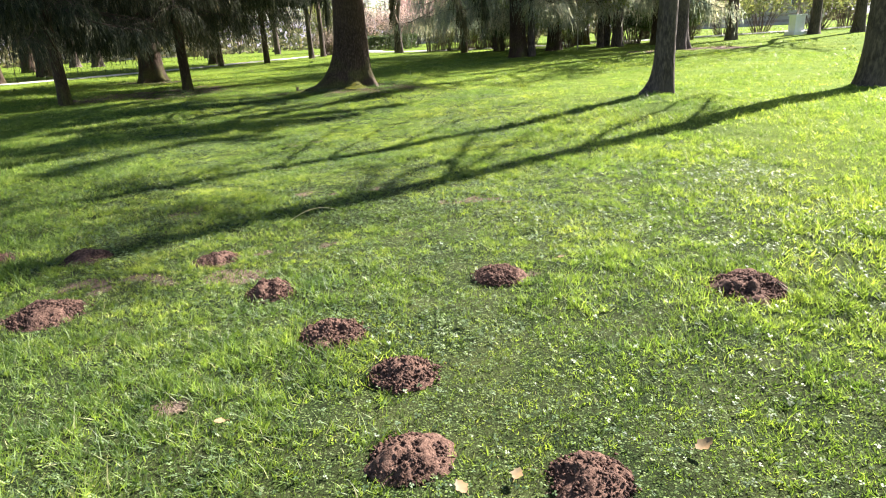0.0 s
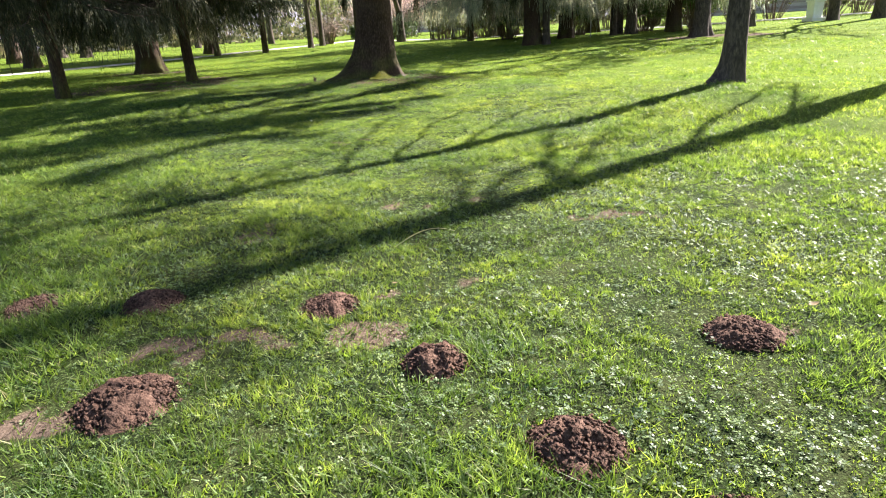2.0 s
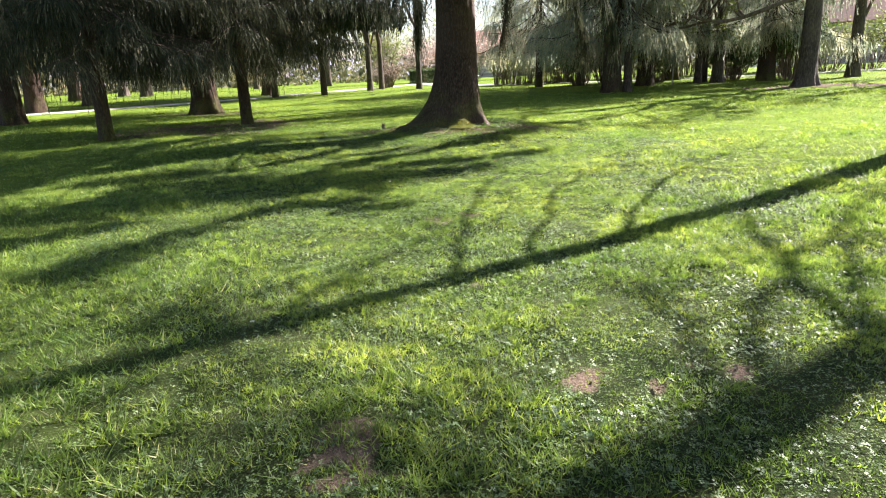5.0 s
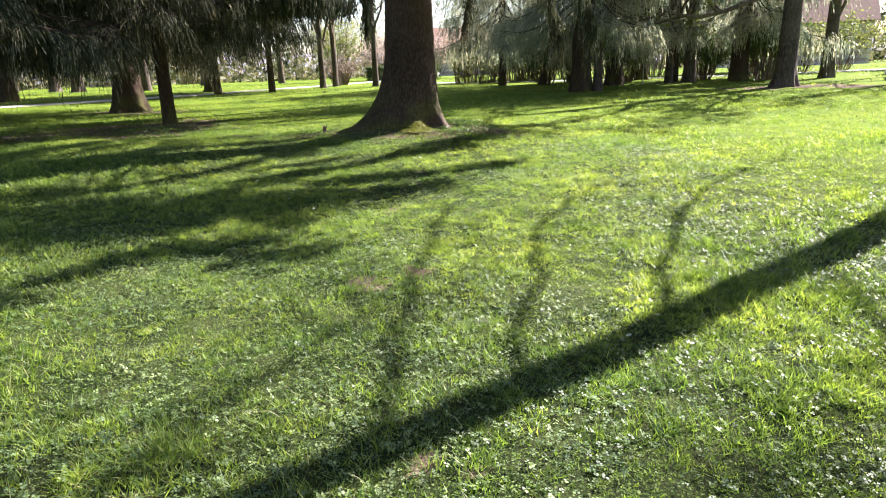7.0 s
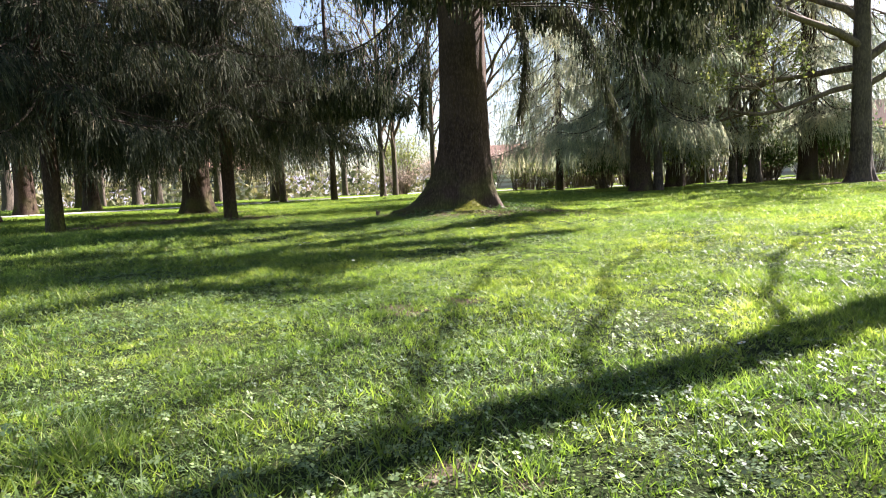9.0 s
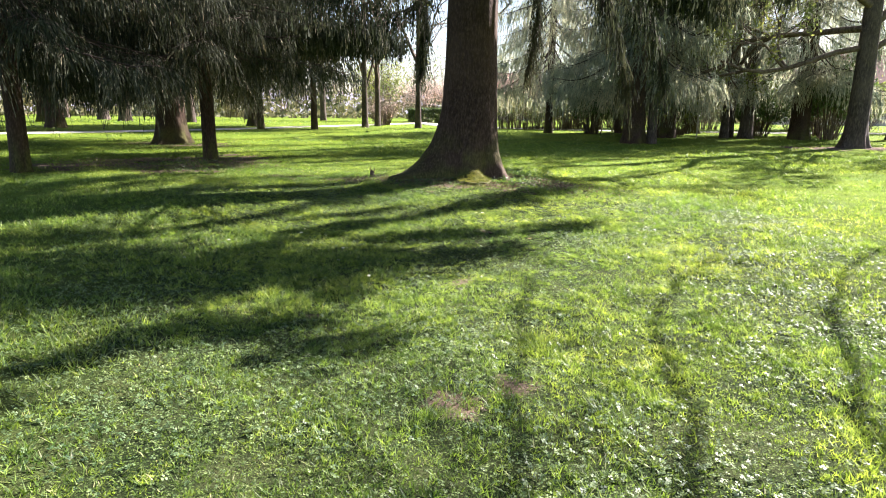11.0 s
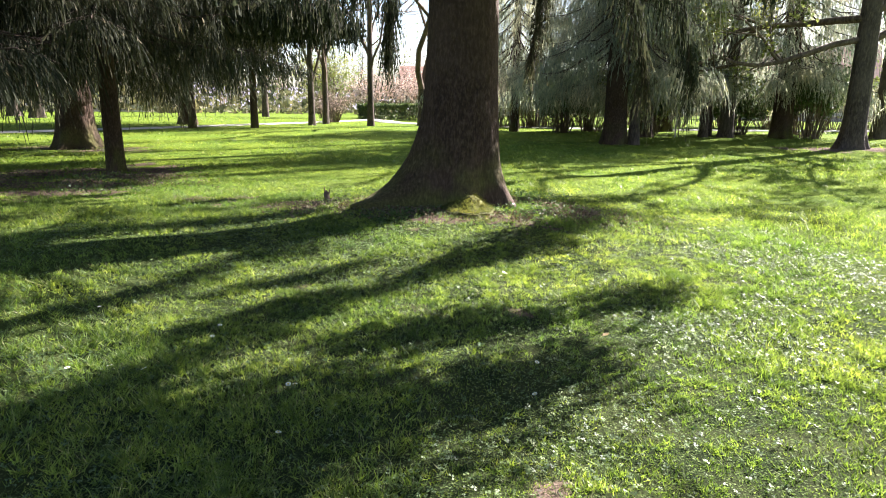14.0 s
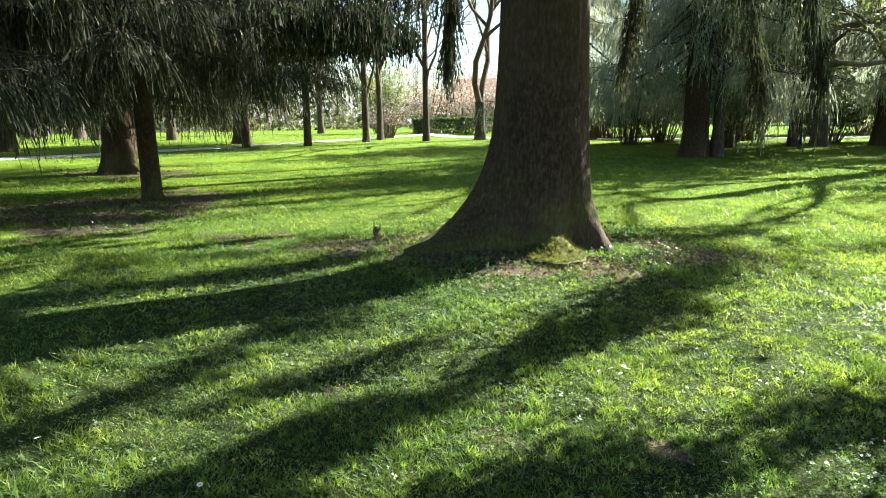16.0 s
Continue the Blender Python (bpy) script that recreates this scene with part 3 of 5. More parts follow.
def spruce_crown(tall, low, reach, boughs, sprays, seed, hang=0.5, steps=6, fine=9.5, drop_by=(0.24, 0.2), thick=1.0, clear=None, gaps=None, airy=0.13):
    """Boughs that droop from the trunk and lift at the tip, hung with sprays; fine up to one height, coarse above.
    Returns wood and needles."""
    r = np.random.default_rng(seed)
    wood = Tubes()
    rows = ([], [])
    upper = int(boughs * 0.45)
    for k in range(boughs + upper):
        coarse = boughs <= k < boughs + upper
        f = (k - boughs + r.random()) / upper if coarse else (k + r.random()) / boughs
        z = fine + (tall - fine) * f if coarse else low + (fine - low) * f ** 1.15
        az = k * 2.4 + 0.8 * r.random()
        if clear and z < clear[2] and abs((az - clear[0] + math.pi) % (2 * math.pi) - math.pi) < clear[1]:
            continue
        L = max(0.5, reach * (1 - 0.93 * (max(z - low, 0) / (tall - low)) ** 0.9) * (0.6 + 0.55 * r.random()))
        drop = (drop_by[0] + drop_by[1] * r.random()) * L * (0.5 if coarse else 1.0)
        s = np.linspace(0, 1, 9)
        bend = (r.random() - 0.5) * 0.5
        out = np.stack([np.cos(az + bend * s), np.sin(az + bend * s)], -1) * (L * s)[:, None]
        pts = np.concatenate([out, (z - drop * (1.9 * s - 0.9 * s ** 2.4) + 0.05 * L * (r.random(9) - 0.5) * s)[:, None]], 1)
        tubes = [(pts, np.linspace(0.028, 0.005, 9) * (0.5 + L / reach), 4 if coarse else 5)]
        # side shoots that carry the sprays
        shoots = 5 if coarse else 12
        nodes, outs, size = [], [], []
        for q in range(shoots):
            t = 0.15 + 0.85 * (q + r.random()) / shoots
            b = np.array([np.interp(t, s, pts[:, c]) for c in range(3)])
            an = az + bend * t + (1 if q % 2 else -1) * (0.5 + 0.7 * r.random())
            reach_q = L * (0.34 - 0.2 * t) * (0.7 + 0.6 * r.random())
            e = b + np.array([math.cos(an) * reach_q, math.sin(an) * reach_q, -0.35 * reach_q])
            if not coarse:
                tubes.append(([b, (b + e) / 2 + np.array([0, 0, 0.02]), e], [0.008, 0.006, 0.003], 3))
            nodes.append((b, e))
            outs.append(an)
        m = max(6, int((sprays * airy if coarse else sprays) * (0.3 + 0.8 * L / reach)))
        pick = r.integers(0, shoots, m)
        u = r.random(m)
        B, E = np.array([n[0] for n in nodes])[pick], np.array([n[1] for n in nodes])[pick]
        p = B + (E - B) * u[:, None] + r.normal(size=(m, 3)) * 0.05
        if gaps and gaps(p).mean() < 0.35:
            continue
        for tube in tubes:
            wood.add(*tube)
        an = np.array(outs)[pick] + r.normal(size=m) * 0.7
        row = rows[1 if coarse else 0]
        row.append((p, np.stack([np.cos(an) * 0.55, np.sin(an) * 0.55, -0.25 - 0.9 * r.random(m)], -1),
                    (1.6 if coarse else 1.0) * hang * (0.3 + 0.9 * r.random(m) + 0.5 * (r.random(m) > 0.93)), (3.0 if coarse else thick) * (0.014 + 0.022 * r.random(m)), 0.45 + 0.6 * r.random(m)))
    if gaps:
        rows = tuple([tuple(c[gaps(row[0])] for c in row) for row in level] for level in rows)
    sets = [feathers(*[np.concatenate([q[c] for q in row]) for c in range(5)], steps=st) for row, st in zip(rows, (steps, 4))]
    v = np.concatenate([a[0] for a in sets])
    return wood.mesh("bough_wood"), mesh("needles", v, np.arange(len(v)).reshape(-1, 3))


def bare_crown(pts0, r0, depth, seed, spread=0.75, sides=6, first=5, up=0.25):
    """Limbs that fork again and again; returns the wood and the places of the last twigs."""
    r = np.random.default_rng(seed)
    wood, tips = Tubes(), []

    def limb(p, d, rad, length, level):
        n = 6 if level < 2 else 4 if level < 3 else 2
        pts, q, w = [p], p.copy(), d.copy()
        for _ in range(n):
            w = w + r.normal(size=3) * 0.16 + np.array([0, 0, 0.05 + 0.05 * level * up])
            w /= np.linalg.norm(w)
            q = q + w * length / n
            pts.append(q.copy())
        wood.add(pts, np.linspace(rad, rad * 0.45, n + 1), max(3, sides - level))
        if level >= depth:
            tips.extend(pts[1:])
            return
        kids = 3 if level else 4
        for k in range(kids):
            u = 0.35 + 0.65 * (k + r.random()) / kids
            b = np.array([np.interp(u * n, np.arange(n + 1), np.array(pts)[:, c]) for c in range(3)])
            side = r.normal(size=3)
            side -= w * side.dot(w)
            side /= np.linalg.norm(side)
            dd = w * (1 - 0.45 * spread) + side * spread * (0.7 + 0.5 * r.random())
            limb(b, dd / np.linalg.norm(dd), rad * 0.5, length * (0.5 + 0.2 * r.random()), level + 1)

    for p, d, length, rad in pts0:
        d = np.array(d, float)
        limb(np.array(p, float), d / np.linalg.norm(d), rad, length, 0)
    return wood.mesh("branch_wood"), np.array(tips)


def leaf_cloud(name, at, size, count, spread, seed):
    r = np.random.default_rng(seed)
    c = at[r.integers(0, len(at), count)] + r.normal(size=(count, 3)) * spread
    a, b = r.normal(size=(count, 3)), r.normal(size=(count, 3))
    a /= np.linalg.norm(a, axis=1)[:, None]
    b = np.cross(a, b)
    b /= np.linalg.norm(b, axis=1)[:, None]
    s = size * (0.5 + r.random(count))[:, None]
    v = np.stack([c - a * s, c + b * s * 0.55, c + a * s, c - b * s * 0.55], 1).reshape(-1, 3)
    return mesh(name, v, None, np.arange(len(v)).reshape(-1, 4))


def spruce(at, label, trunk, crown, rz=0.0, group="old spruces in the park", name="spruce_tree", needles=NEEDLES):
    tree = thing(name, (at[0], at[1], ground_at(*at)), label, "tree", group, rz=rz)
    part("trunk", trunk, BARK, tree)
    tagged(part("bough_wood", crown[0], BOUGH, tree), kind="stuff")
    tagged(part("crown", crown[1], needles, tree), kind="stuff")
    return tree


def leafless(at, label, trunk, wood, tips=None, leaves=0, rz=0.0, group="budding broad-leaved trees", bark=BARK_GREY, leaf=None, size=0.05, spread=0.12, seed=1, name="broadleaf_tree"):
    tree = thing(name, (at[0], at[1], ground_at(*at)), label, "tree", group, rz=rz)
    part("trunk", trunk, bark, tree)
    tagged(part("branch_wood", wood, TWIG, tree), kind="stuff")
    if leaves:
        part("leaves", leaf_cloud("leaves", tips, size, leaves, spread, seed), leaf or BUDS, tree)
    return tree


# the great spruce; its lower boughs stand apart, with open gaps between them
BIG_AT = (-4.09, 18.2)


def open_side(p):
    """Which sprays stay: the crown is thin where its shade would fall on the lawn in front of it."""
    r = np.random.default_rng(77)
    k = (p[:, 2] - 0.15) / SUN_WAY.z
    x, y = p[:, 0] + BIG_AT[0] - k * SUN_WAY.x, p[:, 1] + BIG_AT[1] - k * SUN_WAY.y
    near = (x > -9.5) & (y > 7.5) & (y < 18.0) & (x - 1.1 * (y - 17) > -11.5)
    return ~near | (r.random(len(p)) < 0.02)


big_trunk = flared_trunk(0.447, 22, 0.12, 0.20, 5, 1.3, 160, 130, 0.014, (0.004, 0), [(math.radians(178), 0.68, 0.65, 0.48), (math.radians(-15), 0.08, 0.5, 0.24), (math.radians(205), 0.4, 0.16, 0.09)])
big = spruce(BIG_AT, "massive old spruce with a broad mossy root flare", big_trunk,
             spruce_crown(26, 5.5, 5.2, 80, 500, 5, 0.42, 3, 10.5, (0.06, 0.1), 1.8, (0.73, 0.45, 8.5), open_side))

# low boughs of the great spruce, each given by the two ends and the half width of the shade below it
LOW_BOUGHS = [(-2.7, 17.4, -3.3, 16.7, 0.26), (-3.1, 16.6, -3.75, 16.1, 0.32), (-3.75, 16.1, -4.2, 15.5, 0.24), (-4.78, 15.72, -5.4, 14.94, 0.13), (-4.44, 15.09, -5.04, 14.64, 0.17),
              (-4.9, 14.4, -5.65, 13.0, 0.12), (-5.52, 16.6, -5.75, 15.8, 0.18), (-5.8, 15.8, -6.15, 14.72, 0.1), (-6.15, 14.72, -7.0, 13.5, 0.09), (-6.1, 17.6, -7.9, 15.7, 0.3),
              (-2.2, 15.3, -3.1, 14.65, 0.2), (-3.1, 14.65, -4.4, 14.1, 0.2), (-3.61, 14.75, -4.17, 14.22, 0.08), (-3.0, 13.95, -3.6, 13.5, 0.26), (-3.6, 13.5, -4.45, 13.25, 0.35), (-2.7, 15.28, -2.3, 15.1, 0.1), (-4.8, 14.7, -5.35, 14.15, 0.18)]
HIGH_BOUGHS = [(-5.3, 12.9, -6.3, 12.35, 0.34), (-4.3, 12.6, -5.7, 11.9, 0.42), (-4.1, 13.2, -5.0, 12.8, 0.48), (-5.0, 12.8, -5.8, 12.1, 0.5), (-3.9, 13.3, -4.3, 12.8, 0.2), (-5.2, 12.3, -6.4, 11.5, 0.5), (-4.05, 12.4, -4.15, 11.95, 0.12), (-4.15, 11.35, -4.9, 11.15, 0.22),
               (-4.9, 11.15, -5.3, 10.4, 0.14), (-3.65, 11.2, -3.95, 10.95, 0.22), 
               (-5.4, 10.1, -5.7, 8.5, 0.25), (-7.2, 11.2, -8.4, 10.0, 0.8), (-6.2, 12.7, -7.6, 12.2, 0.5), (-6.4, 11.5, -7.4, 10.9, 0.45), (-7.3, 13.4, -8.6, 12.6, 0.35), (-8.0, 15.4, -9.2, 14.4, 0.4), (-6.5, 10.2, -7.3, 9.4, 0.3)]


def shading_bough(tree, foot, x0, y0, x1, y1, half, seed):
    """A bough hung with sprays at the height from which the sun drops its shade on that strip of lawn."""
    r = np.random.default_rng(seed)
    flat = np.array([SUN_WAY.x, SUN_WAY.y]) / SUN_WAY.z
    ends = np.array([(x0, y0), (x1, y1)]) - np.array(foot)
    best = min(np.arange(3.2, 9.4, 0.15), key=lambda z: abs(np.hypot(*(ends + (z - 0.08) * flat).T).max() - 3.4) + 6.0 * (np.hypot(*(ends + (z - 0.08) * flat).T).min() < 0.7))
    a, b = sorted((ends + (best - 0.08) * flat).tolist(), key=lambda p: math.hypot(*p))
    a, b, z = np.array([*a, best]), np.array([*b, best - 0.05]), best
    hook = np.array([0.35 * a[0] / math.hypot(a[0], a[1]), 0.35 * a[1] / math.hypot(a[0], a[1]), z + 0.35])
    pts = [hook, hook * 0.5 + a * 0.5 + np.array([0, 0, 0.12]), a, (a + b) / 2 + r.normal(size=3) * 0.04, b]
    wood = Tubes()
    wood.add(pts, [0.017, 0.015, 0.013, 0.01, 0.005], 5)
    long = math.hypot(*(b - a)[:2])
    n = int(460 * (2 * half * long + math.pi * half * half))
    t = r.random(n) * (1 + half / long) - 0.5 * half / long
    side = np.array([-(b - a)[1], (b - a)[0], 0]) / long
    off = np.clip(r.normal(size=n) * 0.55, -1.25, 1.25) * max(0.06, half - 0.02) * (0.65 + 0.7 * vnoise(t * long * 2.2 + seed, t * 0, seed))
    off = off * np.where(r.random(n) < 0.14, 2.4, 1.0)
    p = a + (b - a) * t[:, None] + side * off[:, None]
    p[:, 2] += r.normal(size=n) * 0.1
    p = p[vnoise(p[:, 0] * 4.2, p[:, 1] * 4.2, 51) + 0.25 * r.random(n) > 0.38]
    n = len(p)
    for q in range(max(4, int(long * 7))):
        k = int(r.integers(0, n))
        base = a + (b - a) * r.random()
        wood.add([base, (base + p[k]) / 2 + np.array([0, 0, 0.03]), p[k]], [0.007, 0.005, 0.002], 3)
    bough = part("bough", wood.mesh("bough"), BOUGH, tree)
    way = np.stack([r.normal(size=n) * 0.35, r.normal(size=n) * 0.35, -0.6 - 0.6 * r.random(n)], -1)
    v, f = feathers(p, way, 0.28 * (0.5 + 0.9 * r.random(n)), 0.020 + 0.03 * r.random(n), 0.4 + 0.5 * r.random(n), 3)
    tagged(part("needles", mesh("needles", v, f), NEEDLES, bough), kind="stuff")


for k, strip in enumerate(LOW_BOUGHS + HIGH_BOUGHS):
    shading_bough(big, BIG_AT, *strip, 200 + k)


def mossy_root(tree, x, y):
    """A mossy ridge of root running out from the trunk's foot, overgrown with short blades."""
    rings, spokes = 16, 40
    rr, a = np.linspace(0, 1.1, rings)[:, None], np.linspace(0, 2 * math.pi, spokes, endpoint=False)[None, :]

    def skin(f, turn):
        px, py = f * np.cos(turn), f * np.sin(turn)
        edge = 1 + 0.6 * (fbm(np.cos(turn) * 1.6 + 3, np.sin(turn) * 1.6, 6, 3) - 0.45)
        up = (0.12 + 0.09 * py) * np.clip(1 - f ** 1.3, -0.3, 1) * (0.7 + 1.4 * (fbm(px * 2.6 + 7, py * 2.6, 8, 4) - 0.3)) + 0.035 * (fbm(px * 7, py * 7, 12, 3) - 0.45)
        return np.stack([x + 0.30 * px * edge, y + 0.36 * py * edge, up - 0.02], -1)

    i = np.arange(rings - 1)[:, None] * spokes + np.arange(spokes)[None, :]
    j = np.arange(rings - 1)[:, None] * spokes + (np.arange(spokes)[None, :] + 1) % spokes
    hump = part("mossy_root", mesh("mossy_root", skin(rr, a).reshape(-1, 3), None, np.stack([i, j, j + spokes, i + spokes], -1).reshape(-1, 4), True), MOSS, tree, "yellow-green mossy ridge of root")
    r = np.random.default_rng(88)
    n = 3600
    f, turn = np.sqrt(r.random(n)), r.random(n) * 6.283
    p = skin(f, turn)
    p[:, 2] -= 0.006
    way = turn + r.normal(size=n) * 0.7
    h, w = 0.02 + 0.05 * r.random(n) ** 2, 0.0035
    tip = p + np.stack([np.cos(way) * h * 0.8, np.sin(way) * h * 0.8, h * (0.9 - 0.5 * r.random(n))], -1)
    side = np.stack([-np.sin(way) * w, np.cos(way) * w, way * 0], -1)
    tagged(part("moss_blades", mesh("moss_blades", np.stack([p - side, p + side, tip], 1).reshape(-1, 3), np.arange(3 * n).reshape(-1, 3)), MOSSY, hump), kind="stuff")


mossy_root(big, 0.13, -0.58)


def hanging_bough(parent, line, radius, twigs, twig_len, seed, name, tuft_from=0.0, needle=True):
    """A bare drooping bough with thin twigs hanging from it."""
    r = np.random.default_rng(seed)
    c = np.array(line, float)
    d = np.concatenate([[0], np.cumsum(np.linalg.norm(np.diff(c, axis=0), axis=1))])
    u = np.linspace(0, d[-1], 16)
    pts = np.stack([np.interp(u, d, c[:, k]) for k in range(3)], -1)
    for _ in range(3):
        pts[1:-1] = (pts[:-2] + 2 * pts[1:-1] + pts[2:]) / 4
    wood = Tubes()
    wood.add(pts, np.linspace(radius, radius * 0.25, 16), 6)
    t = tuft_from + (1 - tuft_from) * r.random(twigs)
    p = np.stack([np.interp(t * 15, np.arange(16), pts[:, k]) for k in range(3)], -1)
    for q in p[::2]:
        e = q + np.append(r.normal(size=2) * 0.05, -twig_len * (0.5 + 0.7 * r.random()))
        wood.add([q, (q + e) / 2 + r.normal(size=3) * 0.02, e], [0.005, 0.004, 0.002], 3)
    bough = part(name, wood.mesh(name), BOUGH, parent)
    if needle:
        n = len(p)
        v, f = feathers(p + r.normal(size=(n, 3)) * 0.03, np.stack([r.normal(size=n) * 0.3, r.normal(size=n) * 0.3, -np.ones(n)], -1), twig_len * (0.5 + 0.8 * r.random(n)), 0.014 + 0.02 * r.random(n), np.full(n, 0.7), 7)
        tagged(part("needles", mesh("needles", v, f), NEEDLES, bough), kind="stuff")


hanging_bough(big, [(0, 0.3, 5.2), (-0.6, 1.2, 4.6), (-1.1, 2.0, 3.6), (-1.3, 2.4, 2.8), (-1.33, 2.5, 2.0)], 0.035, 240, 0.42, 1, "bough", 0.72)
hanging_bough(big, [(-0.3, 0, 4.6), (-1.0, 0.5, 3.9), (-1.9, 0.9, 3.3), (-2.9, 1.2, 3.15), (-3.6, 1.3, 3.4)], 0.03, 170, 0.5, 2, "bough", 0.3)
hanging_bough(big, [(-0.3, 0.2, 4.2), (-0.7, 0.7, 3.4), (-1.3, 1.3, 2.9), (-2.1, 1.7, 2.85)], 0.028, 140, 0.45, 3, "bough", 0.35)
hanging_bough(big, [(-0.2, 0.3, 5.6), (-0.9, 0.9, 4.4), (-1.5, 1.6, 3.5), (-2.4, 2.2, 3.1), (-3.0, 2.4, 3.2)], 0.03, 190, 0.55, 4, "bough", 0.3)

hanging_bough(big, [(0.3, 0.2, 5.0), (0.8, 0.8, 4.2), (1.05, 1.3, 3.3), (1.0, 1.4, 2.5), (0.85, 1.4, 1.8)], 0.03, 260, 0.4, 5, "bough", 0.3)
hanging_bough(big, [(0.3, 0.4, 5.2), (1.6, 1.5, 4.2), (2.5, 2.4, 3.0), (2.75, 2.8, 2.2), (2.9, 2.9, 1.5)], 0.03, 230, 0.6, 6, "bough", 0.45)
hanging_bough(big, [(0.4, 0.2, 5.0), (2.0, 1.2, 4.2), (3.2, 2.4, 3.0), (3.45, 2.7, 2.2), (3.6, 2.8, 1.6)], 0.03, 230, 0.6, 7, "bough", 0.45)

dense = spruce_crown(22, 2.7, 4.8, 85, 300, 11, 0.6, 4, drop_by=(0.14, 0.2), thick=0.75)
plainer = spruce_crown(22, 3.9, 4.4, 55, 80, 14, 0.8, 3, thick=1.9, drop_by=(0.18, 0.2))
slimc = spruce_crown(17, 2.75, 3.3, 85, 250, 12, 0.52, 4, drop_by=(0.16, 0.26), thick=0.75)
slim_far = spruce_crown(17, 3.1, 3.1, 50, 80, 15, 0.6, 3, drop_by=(0.13, 0.2), thick=1.7)
wide_c = spruce_crown(24, 3.2, 4.0, 60, 190, 13, 0.68, 4, thick=0.95, drop_by=(0.3, 0.3), airy=0.06)
t_l1 = flared_trunk(0.46, 22, 0.08, 0.42, 5, 2.0, 40, 44)
t_slim = flared_trunk(0.17, 15, 0.04, 0.06, 4, 0.5, 24, 30)
t_lean = flared_trunk(0.19, 20, 0.05, 0.1, 4, 0.3, 20, 24)
t_mid = flared_trunk(0.38, 22, 0.07, 0.22, 5, 0.9, 28, 36)
spruce((-15.1, 26.8), "thick-trunked dark spruce with boughs hanging low", t_l1, dense)
slim_at = (-11.1, 22.1)
slim = spruce(slim_at, "slim spruce with drooping dark boughs over bare soil", t_slim, slimc)
for k, strip in enumerate(((-10.0, 22.6, -12.0, 21.6, 0.5), (-10.4, 21.2, -12.6, 20.6, 0.55), (-9.9, 20.0, -11.8, 19.6, 0.5), (-12.2, 23.2, -14.2, 22.0, 0.6))):
    shading_bough(slim, slim_at, *strip, 300 + k)
spruce((-12.9, 18.25), "slim spruce with drooping dark boughs over bare soil", t_slim, slimc, 200)
for x, y, rz in ((-17.3, 38.0, 90), (-14.8, 39.0, 310)):
    spruce((x, y), "slim dark spruce beyond the lawn's near trees", t_slim, slim_far, rz)
for x, y, rz in ((-26.0, 34.4, 20), (-20.5, 23.5, 150), (-31.5, 40.0, 260), (-24.5, 29.0, 90), (-19.0, 41.0, 210)):
    spruce((x, y), "dark spruce with low hanging boughs on the lawn", t_mid, plainer, rz)
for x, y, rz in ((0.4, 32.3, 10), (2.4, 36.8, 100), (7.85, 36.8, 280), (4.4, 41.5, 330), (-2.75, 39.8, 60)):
    spruce((x, y), "tall dark spruce standing behind the paler ones" if y > 39 else "tall spruce with grey-green curtains of hanging sprays", t_lean if x < 0 else t_mid, wide_c, rz, needles=NEEDLES if y > 39 else PALE_BACKLIT_NEEDLES)

